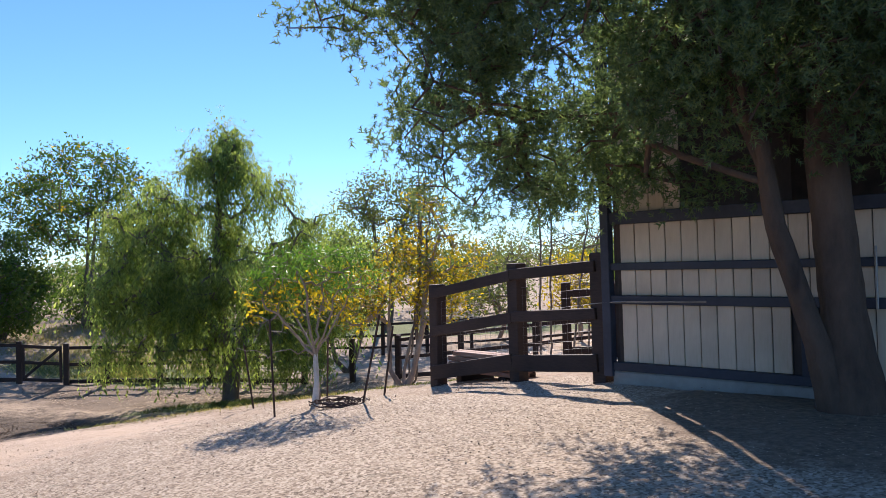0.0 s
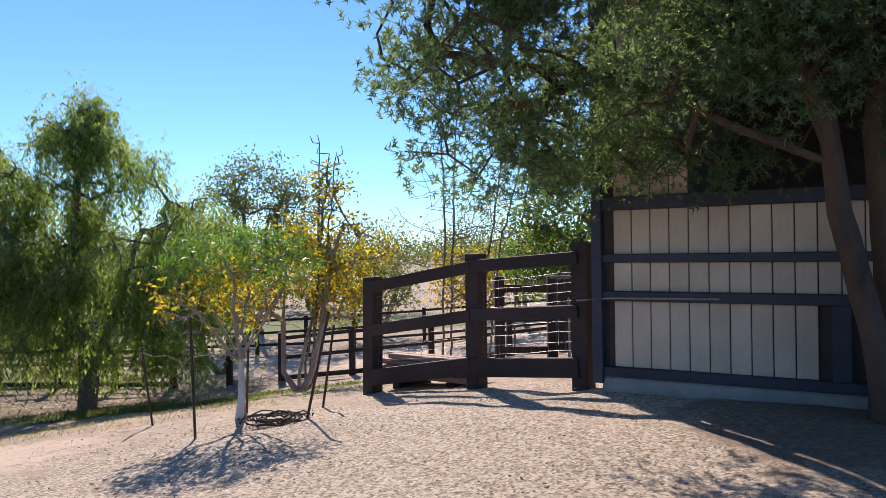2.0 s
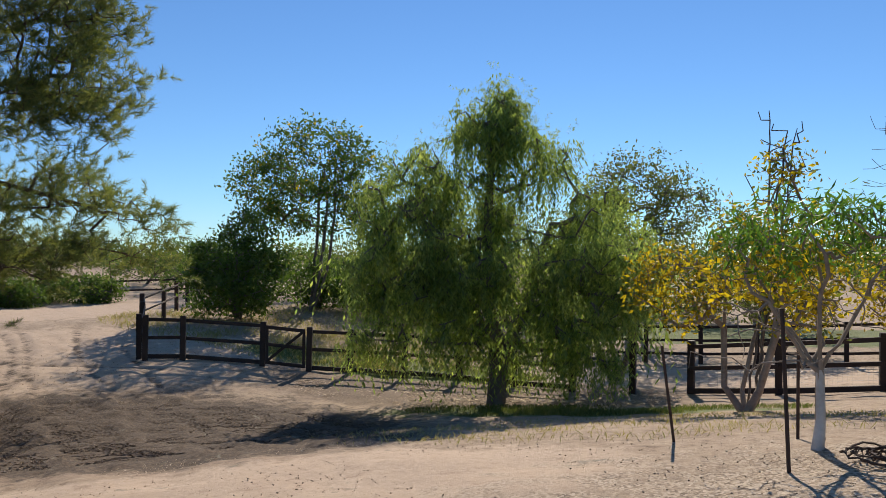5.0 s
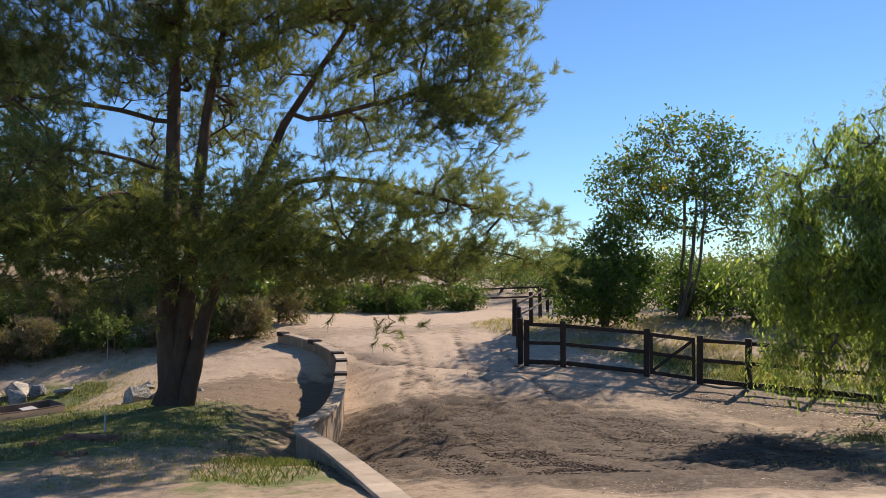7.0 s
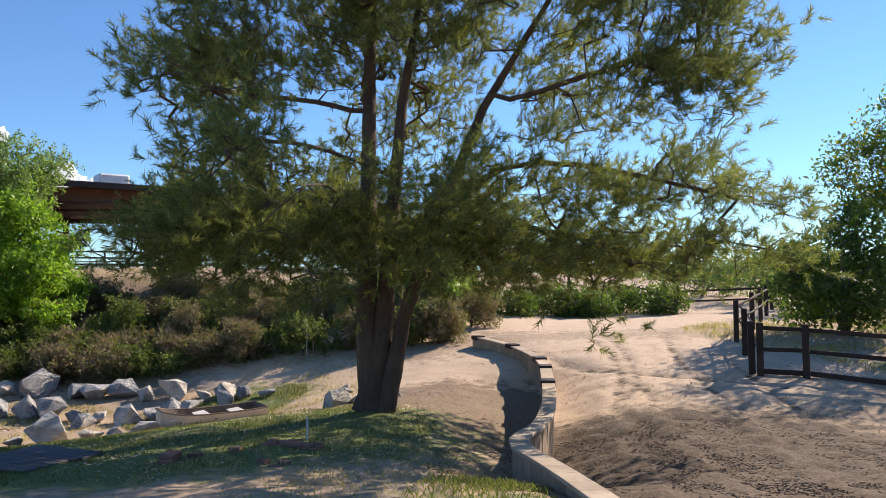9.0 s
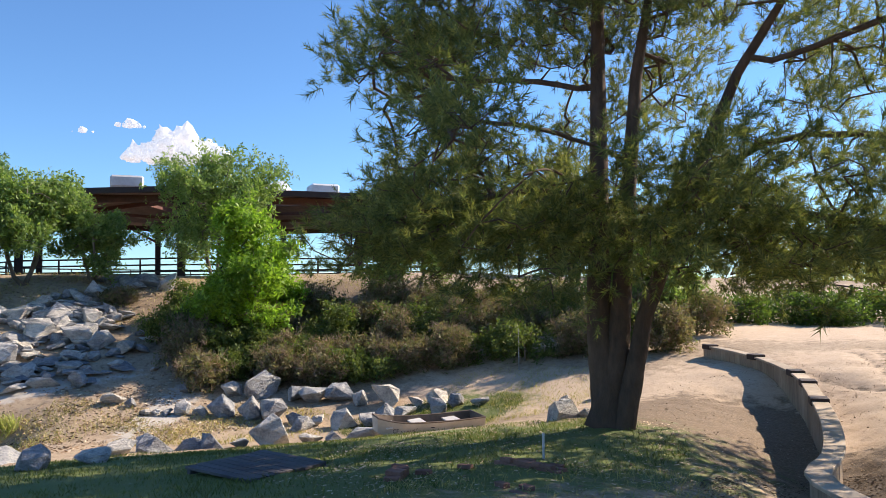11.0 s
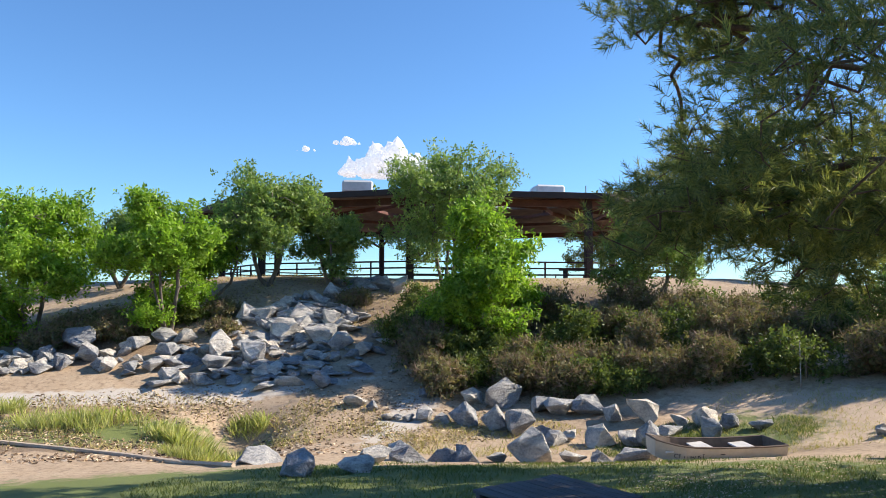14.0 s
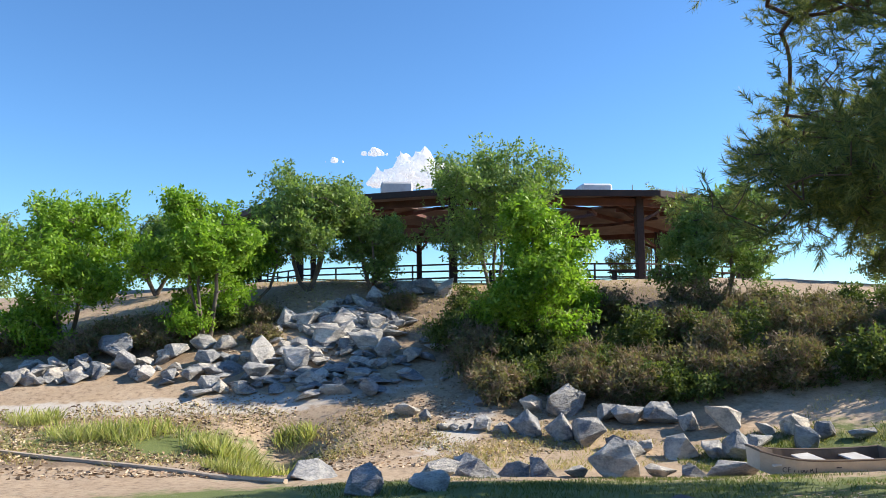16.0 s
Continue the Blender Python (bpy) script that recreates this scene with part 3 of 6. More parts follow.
def make_ground():
    xs, ys = axis([-54, -26, -6, 10], [0.4, 0.16, 0.32], 2500), axis([-11, 8, 27, 46], [0.4, 0.16, 0.4], 2500)
    gx, gy = np.meshgrid(xs, ys)
    x, y = gx.ravel(), gy.ravel()
    z = ground_z(x, y)
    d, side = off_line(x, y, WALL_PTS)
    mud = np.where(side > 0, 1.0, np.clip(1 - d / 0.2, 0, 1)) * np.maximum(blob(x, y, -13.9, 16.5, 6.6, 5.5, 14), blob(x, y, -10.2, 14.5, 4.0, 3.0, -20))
    rut = np.zeros(len(x))
    near = np.where((x > -34) & (x < -14) & (y > 17) & (y < 32))[0]
    for line in TRACKS:
        off, _ = off_line(x[near], y[near], along(line, 0.4))
        rut[near] = np.maximum(rut[near], np.exp(-(off / 0.17) ** 2))
    inner = (np.abs(x + 22) < 40) & (np.abs(y - 18) < 34)
    rough = 0.03 * wavy(x, y, 3.1, 0.4) + 0.02 * wavy(x, y, 7.3, 1.9)
    z = z + np.where(inner, rough, 0) + np.clip(mud, 0, 1) * (0.05 * wavy(x, y, 6.1, 2.2) + 0.045 * wavy(x, y, 10.7, 0.3) + 0.03 * wavy(x, y, 17.0, 1.1)) - 0.06 * rut
    nx, ny = len(xs), len(ys)
    i = np.arange(nx * ny).reshape(ny, nx)
    faces = np.stack([i[:-1, :-1], i[:-1, 1:], i[1:, 1:], i[1:, :-1]], -1).reshape(-1, 4)
    me = mesh_of("ground", np.stack([x, y, z], 1), faces, EARTH)
    me.shade_smooth()
    lawn = blob(x, y, -23.0, 8.6, 4.6, 7.5, -25) + blob(x, y, -32.0, 15.5, 2.4, 3.2) * 0.5 + blob(x, y, -26.5, 1.5, 3.2, 5) * 0.7
    verge = blob(x, y, -12.0, 28.0, 5.5, 1.4, -8) * 0.9 + blob(x, y, -4.6, 21.0, 4.5, 1.2, -6) * 0.8 + blob(x, y, 4.0, 38.0, 14, 3) * 0.9 + blob(x, y, -13.5, 10.6, 2.0, 1.6) * 0.3
    bank = blob(x, y, -36.5, -1.5, 2.2, 6) * 0.45
    layers = {
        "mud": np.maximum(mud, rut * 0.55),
        "sand": np.maximum.reduce([blob(x, y, -22.5, 23.5, 7.5, 5.5, 35), blob(x, y, -33, 35, 11, 7, 40), blob(x, y, 0.0, 28.3, 14, 2.0, 2), blob(x, y, -6.8, 9.2, 3.8, 2.4, 30), blob(x, y, -31, 18.5, 6, 2.6, 20) * 0.9]),
        "chips": np.maximum(blob(x, y, 1.6, 6.2, 6.5, 5.0, -20) * 0.9, blob(x, y, -3, -2, 9, 5) * 0.8),
        "grass": np.clip(lawn + verge + bank, 0, 1.2),
        "litter": np.maximum.reduce([blob(x, y, -35.0, -2.2, 1.0, 4.2, 14) * 0.9, blob(x, y, -8.0, 24.6, 6.0, 2.6, -5), blob(x, y, -45.5, 14, 5.0, 9.0, -15) * 0.8, blob(x, y, -46.5, -5, 3.5, 4.5) * 0.8, blob(x, y, 4.3, 7.0, 2.4, 2.2), np.where(side < 0, blob(x, y, -22.4, 17.8, 3.6, 4.4, 35), 0) * 0.9]),
        "cement": np.maximum(blob(x, y, -40.2, -2.0, 0.75, 8.5, 8) * 0.9, blob(x, y, -37.6, 7.4, 4.2, 0.75, -25) * 0.8),
    }
    for name, value in layers.items():
        a = me.attributes.new(name, "FLOAT", "POINT")
        a.data.foreach_set("value", np.clip(value, 0, 1).astype(np.float32))
    return tagged(new("ground", me), "dry sandy ground sloping down to a dry pond", "ground", kind="structure")


make_ground()


# ---- clouds, far off over the pavilion ----
def cloud_material():
    m, t, b = material("cloud", 1.0)
    b.inputs["Base Color"].default_value = (0.6, 0.6, 0.6, 1)
    # a faint bluish glow stands in for daylight scattered inside the cloud
    b.inputs["Emission Color"].default_value = (0.80, 0.86, 1.0, 1)
    b.inputs["Emission Strength"].default_value = 0.3
    clear = t.nodes.new("ShaderNodeBsdfTransparent")
    mix = t.nodes.new("ShaderNodeMixShader")
    t.links.new(ramp(t, noise_of(t, 0.035, 5), [(0.35, (0.75, 0.75, 0.75)), (0.6, (0.2, 0.2, 0.2))]), mix.inputs["Fac"])
    t.links.new(b.outputs["BSDF"], mix.inputs[1])
    t.links.new(clear.outputs["BSDF"], mix.inputs[2])
    t.links.new(mix.outputs["Shader"], t.nodes["Material Output"].inputs["Surface"])
    return m


CLOUD = cloud_material()


def make_cloud(at, lumps, size, seed):
    rng = np.random.default_rng(seed)
    bm = bmesh.new()
    for k in range(lumps):
        f = k / max(lumps - 1, 1)
        r = size * (0.07 + 0.16 * math.sin(math.pi * f) ** 2 + rng.uniform(-0.03, 0.07))
        p = Vector((rng.uniform(-0.15, 0.15) * size, (f - 0.5) * size * 1.5, r * rng.uniform(0.2, 1.0)))
        got = bmesh.ops.create_icosphere(bm, subdivisions=3, radius=r, matrix=Matrix.Translation(p))["verts"]
        for v in got:
            n = noise.fractal(v.co * (7.0 / size), 0.6, 2.2, 6)
            v.co += (v.co - p) * 0.8 * n
            v.co.z = max(v.co.z, -0.03 * size + 0.05 * size * n)
    ob = part("cloud", bm, CLOUD, None, smooth_faces=True)
    ob.location = at
    return tagged(ob, "small white fair-weather cloud low in the sky", "cloud", "clouds", "structure")


make_cloud((-1490, 120, 245), 22, 115, 1)
make_cloud((-1500, 300, 165), 14, 100, 2)
make_cloud((-1500, -40, 292), 3, 22, 3)
make_cloud((-1500, 40, 306), 5, 30, 4)

# ---- barn ----
BARN = Matrix(((0.752, 0.659, 0, 1.97), (-0.659, 0.752, 0, 9.6), (0, 0, 1, 0), (0, 0, 0, 1)))     # x along the front, y into the barn


def make_barn():
    root = new("barn")
    root.matrix_world = BARN
    tagged(root, "tan board barn with dark navy trim and concrete footing", "barn")

    def add(name, size, centre, mat, label="", bevel=0.006):
        return part(name, block(size, pose(*centre), bevel), mat, root, label)

    length, top = 9.0, 4.1
    add("footing", (length, 0.24, 0.75), (length / 2, 0.10, -0.21), CONCRETE, "rough concrete footing", 0.02)
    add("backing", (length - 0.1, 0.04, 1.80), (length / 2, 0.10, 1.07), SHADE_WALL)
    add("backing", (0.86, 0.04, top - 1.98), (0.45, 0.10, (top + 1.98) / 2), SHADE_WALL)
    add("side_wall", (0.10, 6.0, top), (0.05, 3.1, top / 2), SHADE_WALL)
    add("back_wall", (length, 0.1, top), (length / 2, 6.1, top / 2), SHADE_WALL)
    add("roof", (length + 0.2, 6.6, 0.12), (length / 2, 3.0, top + 0.06), SHINGLE)
    bands = [(0.17, 0.27), (0.955, 1.055), (1.355, 1.44), (1.90, 2.035)]
    for z0, z1 in bands:
        add("trim_board", (length, 0.06, z1 - z0), (length / 2 + 0.0, -0.005, (z0 + z1) / 2), BARN_TRIM)
    add("corner_post", (0.11, 0.12, top - 0.1), (-0.03, -0.012, (top + 0.1) / 2), BARN_TRIM)
    for s in (2.24, 4.6, 7.0):
        add("trim_post", (0.16, 0.055, 0.69), (s, -0.008, 0.613), BARN_TRIM)
    rows = [(0.272, 0.953), (1.057, 1.353), (1.442, 1.898)]
    pitch = 0.193
    boards = {}
    for z0, z1 in rows:
        bm = block((pitch - 0.011, 0.03, z1 - z0), None, 0.004)
        me = bpy.data.meshes.new("board")
        bm.to_mesh(me)
        bm.free()
        me.materials.append(BARN_BOARD)
        for k in range(45):
            s = 0.12 + pitch * (k + 0.5)
            if s > length - 0.1 or (z0 < 0.5 and any(abs(s - c) < 0.16 for c in (2.24, 4.6, 7.0))):
                continue
            ob = under(new("board", me), root)
            ob.location = (s, 0.052 + random.uniform(-0.002, 0.002), (z0 + z1) / 2)
    for k in range(4):
        s = 0.12 + pitch * (k + 0.5)
        add("board", (pitch - 0.011, 0.03, top - 2.04), (s, 0.052, (top + 2.037) / 2), BARN_BOARD)
    for s in (3.4, 5.9, 8.6):
        add("window_post", (0.12, 0.1, top - 2.04), (s, 0.03, (top + 2.035) / 2), BARN_TRIM)
    part("conduit", rod([(3.0, -0.05, 0.97), (4.4, -0.06, 0.985), (6.8, -0.05, 0.96)], 0.012), STEEL, root, "thin steel conduit")
    part("hose", rod([(-0.25, -0.08, 0.955), (0.1, -0.06, 0.985), (0.5, -0.05, 0.99), (1.2, -0.05, 1.0)], 0.010), STEEL, root)
    part("conduit", rod([(2.86, -0.05, 0.95), (2.86, -0.05, 1.55)], 0.014), STEEL, root)


make_barn()


# ---- fences ----
def wire_panel(p, q, z0, z1, step=0.11, droop=0.004):
    """Woven wire between two posts, as one mesh of thin bars."""
    p, q = Vector(p), Vector(q)
    verts, faces = [], []

    def bar(a, b, r=0.0022):
        d = (b - a).normalized()
        u = d.orthogonal().normalized() * r
        v = d.cross(u).normalized() * r
        k = len(verts)
        for e in (a, b):
            verts.extend([e + u, e - u * 0.5 + v * 0.87, e - u * 0.5 - v * 0.87])
        for i in range(3):
            faces.append((k + i, k + (i + 1) % 3, k + 3 + (i + 1) % 3, k + 3 + i))

    n = max(2, int((q - p).length / step))
    for k in range(n + 1):
        e = p.lerp(q, k / n)
        bar(e + Vector((0, 0, z0)), e + Vector((0, 0, z1)), 0.0016)
    m = max(2, int((z1 - z0) / step))
    for k in range(m + 1):
        z = z0 + (z1 - z0) * k / m
        last = p + Vector((0, 0, z))
        for j in range(1, 5):
            e = p.lerp(q, j / 4) + Vector((0, 0, z + random.uniform(-droop, droop) * 3))
            bar(last, e)
            last = e
    return mesh_of("wire_mesh", [tuple(v) for v in verts], faces, STEEL)


def fence(label, posts, height, rails, wide=0.15, thick=0.12, tops=None, wire=None, gaps=(), group="fences", depth=0.35, rail_w=0.05, sides=None):
    """posts: (x, y) places; rails: (height of the middle over the ground, upright size)."""
    root = thing("fence", label, "fence", on_ground(*posts[0]), group=group)
    back = root.matrix_world.inverted()
    feet = [Vector(on_ground(*p)) for p in posts]
    for i, f in enumerate(feet):
        h = height if tops is None else tops[i] - f.z
        bm = block((wide, wide, h + depth), Matrix.Translation((0, 0, (h - depth) / 2)), 0.012)
        for v in bm.verts:
            v.co += Vector((random.uniform(-1, 1), random.uniform(-1, 1), random.uniform(-1, 1))) * 0.006
        d = feet[min(i + 1, len(feet) - 1)] - feet[max(i - 1, 0)]
        m = Matrix.Translation(f) @ pose(0, 0, 0, random.uniform(-1, 1), random.uniform(-1, 1), math.degrees(math.atan2(d.y, d.x)))
        bmesh.ops.transform(bm, matrix=back @ m, verts=bm.verts[:])
        part("post", bm, FENCE_WOOD, root)
    for i, (a, b) in enumerate(zip(feet, feet[1:])):
        if i in gaps:
            continue
        d = (b - a).normalized()
        out = Vector((d.y, -d.x, 0)) * (wide / 2 + rail_w / 2 - 0.02)
        for z, high in rails:
            za, zb = (z, z) if tops is None else (z - height + tops[i] - a.z, z - height + tops[i + 1] - b.z)
            sag = random.uniform(-0.015, 0.015)
            bm = beam(a + Vector((0, 0, za + sag)) + out, b + Vector((0, 0, zb - sag)) + out, rail_w, high, 0.008, 0.004)
            bmesh.ops.transform(bm, matrix=back, verts=bm.verts[:])
            part("rail", bm, FENCE_WOOD, root)
        if wire:
            me = wire_panel(a, b, wire[0], wire[1])
            me.transform(back)
            tagged(under(new("wire_mesh", me), root), "thin woven wire mesh")
    return root


fence("tall dark-brown timber fence with three rails beside the barn", [(-0.235, 12.55), (0.943, 11.156), (1.94, 10.10)], 1.55,
      [(1.39, 0.15), (0.80, 0.15), (0.17, 0.22)], 0.20, tops=[1.164, 1.464, 1.572], wire=(0.3, 1.3), rail_w=0.06)
RAILS = [(1.27, 0.11), (0.70, 0.11), (0.10, 0.14)]
E_FENCE = [(-2.05, 25.1), (0.0, 24.4), (2.3, 24.2), (4.6, 24.0), (7.0, 23.8)]
fence("dark-brown three-rail timber fence along a pale drive", E_FENCE, 1.42, RAILS, 0.17, wire=(0.15, 0.7))
W_FENCE = [(-3.55, 25.2), (-5.2, 25.6), (-7.0, 26.3), (-8.8, 26.9), (-10.6, 26.95), (-12.36, 26.75), (-13.62, 26.35)]
fence("dark-brown three-rail timber fence running under a weeping tree", W_FENCE, 1.42, RAILS, 0.17, gaps=(0,))
N_FENCE = [(-15.2, 26.25), (-17.63, 25.5), (-18.6, 24.9)]
fence("dark-brown three-rail timber fence beside a sandy track", N_FENCE, 1.42, RAILS, 0.17)
fence("dark-brown timber fence posts with thin rails climbing a sandy track", [(-18.9, 25.0), (-20.4, 27.2), (-21.9, 29.2), (-23.2, 32.5), (-24.4, 35.2), (-26.0, 38.5)], 1.42, [(1.25, 0.07), (0.75, 0.07)], 0.17, rail_w=0.04)
fence("dark-brown timber fence across the far end of the track", [(-28.5, 43.5), (-32.96, 41.5), (-37, 43.5), (-41, 45.5), (-46, 47)], 1.3, [(1.15, 0.1), (0.6, 0.1)], 0.15)
fence("dark-brown timber fence behind the pale drive", [(-10, 31.6), (-6.0, 31.2), (-3.2, 31.0), (-1.41, 30.9), (0.35, 30.8), (3.0, 30.7), (6.0, 30.6), (9.0, 30.5)], 1.35, [(1.25, 0.09), (0.8, 0.09), (0.35, 0.09)], 0.14)


def make_gate():
    a, b = Vector(on_ground(-15.03, 26.22)), Vector(on_ground(-13.80, 26.35))
    root = thing("gate", "closed dark-brown timber field gate with a diagonal brace", "gate", tuple(a))
    back = root.matrix_world.inverted()

    def bar(name, p, q, high):
        bm = beam(p, q, 0.045, high)
        bmesh.ops.transform(bm, matrix=back, verts=bm.verts[:])
        part(name, bm, FENCE_WOOD, root)

    up = Vector((0, 0, 1))
    for z in (0.14, 0.72, 1.27):
        bar("rail", a + up * z, b + up * z, 0.11)
    bar("stile", a + up * 0.08, a + up * 1.33, 0.09)
    bar("stile", b + up * 0.08, b + up * 1.33, 0.09)
    bar("brace", a + up * 0.16 + Vector((0, -0.05, 0)), b + up * 1.25 + Vector((0, -0.05, 0)), 0.09)


make_gate()


# ---- retaining wall ----
def make_wall():
    root = thing("retaining_wall", "curving low concrete retaining wall with a flat cap", "wall", on_ground(*WALL_LINE[0]))
    back = root.matrix_world.inverted()
    d = np.diff(WALL_PTS[:, :2], axis=0)
    d = np.vstack([d, d[-1:]])
    d /= np.linalg.norm(d, axis=1)[:, None]
    nrm = np.stack([d[:, 1], -d[:, 0]], 1)

    # upright boards of concrete side by side, and flat cap stones over them, each a piece of its own
    for i in range(len(WALL_PTS) - 1):
        p, q = WALL_PTS[i], WALL_PTS[i + 1]
        span = float(np.linalg.norm((q - p)[:2]))
        turn = math.degrees(math.atan2(q[1] - p[1], q[0] - p[0]))
        mid = (p + q) / 2
        bm = block((span - 0.008, 0.20 + random.uniform(-0.008, 0.008), 1.6), back @ Matrix.Translation((mid[0], mid[1], mid[2] - 0.85)) @ pose(0, 0, 0, 0, 0, turn), 0.006)
        part("wall_board", bm, WALL_FACE, root)
    for i in range(0, len(WALL_PTS) - 2, 2):
        p, q = Vector(WALL_PTS[i]), Vector(WALL_PTS[i + 2])
        way = (q - p).normalized()
        bm = beam(p + way * 0.004 - Vector((0, 0, 0.028)), q + way * 0.012 - Vector((0, 0, 0.028)), 0.32 + random.uniform(-0.008, 0.008), 0.055, 0.008)
        bmesh.ops.transform(bm, matrix=back, verts=bm.verts[:])
        part("cap_stone", bm, CAP, root)
    # stepped blocks where the cap changes height
    for i in (54, 62, 68, 78, 88):
        if i < len(WALL_PTS):
            p = WALL_PTS[i]
            bm = block((0.5, 0.36, 0.16), Matrix.Translation(p - np.array([0, 0, 0.03])) @ pose(0, 0, 0, 0, 0, math.degrees(math.atan2(d[i][1], d[i][0]))), 0.015)
            bmesh.ops.transform(bm, matrix=back, verts=bm.verts[:])
            part("cap_step", bm, FENCE_WOOD, root, "dark stepped cap block")


make_wall()


# ---- trees ----
def local(base, right, front, rows):
    """Lobes given as (right, ahead, up, radii) about a tree's foot, in world places."""
    b = Vector(base)
    return [((b.x + r * right[0] + f * front[0], b.y + r * right[1] + f * front[1], b.z + u), rad) for r, f, u, rad in rows]


def broad_tree(name, label, xy, lobes, tips, per_tip, spread, leaf, mat, bark, seed, stems=1, fork=0.25, tip_radius=0.012, template=None, category="tree", group="", power=0.45, flat=0.8, sag=0.0, shell=0.45, turn="any", stem_lean=0.5, extra=()):
    rng = np.random.default_rng(seed)
    base = Vector(on_ground(*xy, -0.05))
    cl = [((base.x + c[0], base.y + c[1], base.z + c[2]), r) for c, r in lobes]
    top = max(c[2] for c, _ in cl)
    mid = np.mean([c for c, _ in cl], 0)
    trunks = []
    for k in range(stems):
        a = rng.uniform(0, math.tau)
        lean = stem_lean * (stems > 1)
        h = (top - base.z) * rng.uniform(0.75, 0.95)
        foot = np.array(base) + (np.array([math.cos(a), math.sin(a), 0]) * 0.12 * (stems > 1))
        crest = np.array([mid[0] + math.cos(a) * lean * 1.6, mid[1] + math.sin(a) * lean * 1.6, base.z + h])
        knee = foot + (crest - foot) * fork + np.array([math.cos(a), math.sin(a), 0]) * lean * 0.4 + rng.normal(0, 0.05, 3)
        trunks.append([foot, knee, (knee + crest) / 2 + rng.normal(0, 0.12, 3), crest])
    pts = lobe_points(rng, cl, tips, shell)
    arr, par, rad = grow(rng, trunks, pts, tip_radius=tip_radius, power=power, sag=sag)
    wood = wood_mesh("trunk", arr, par, rad, bark)
    tv, tf = template if template else (LEAF, LEAF_FACES)
    crowns = [("crown", crown("crown", rng, pts, spread, per_tip, tv, tf, leaf, mat, flat, None, turn), "")]
    for emat, part_of_tips, eleaf, en, elabel in extra:
        some = pts[rng.permutation(len(pts))[:int(len(pts) * part_of_tips)]]
        crowns.append(("foliage", crown("foliage", rng, some, spread, en, LEAF, LEAF_FACES, eleaf, emat, flat), elabel))
    return plant(name, label, category, tuple(base), wood, crowns, group)


def make_big_pine():
    rng = np.random.default_rng(11)
    base = on_ground(-22.24, 14.72, -0.1)
    right, front = (0.615, 0.788), (-0.788, 0.615)
    b = np.array(base)

    def at(r, f, u):
        return b + np.array([r * right[0] + f * front[0], r * right[1] + f * front[1], u])

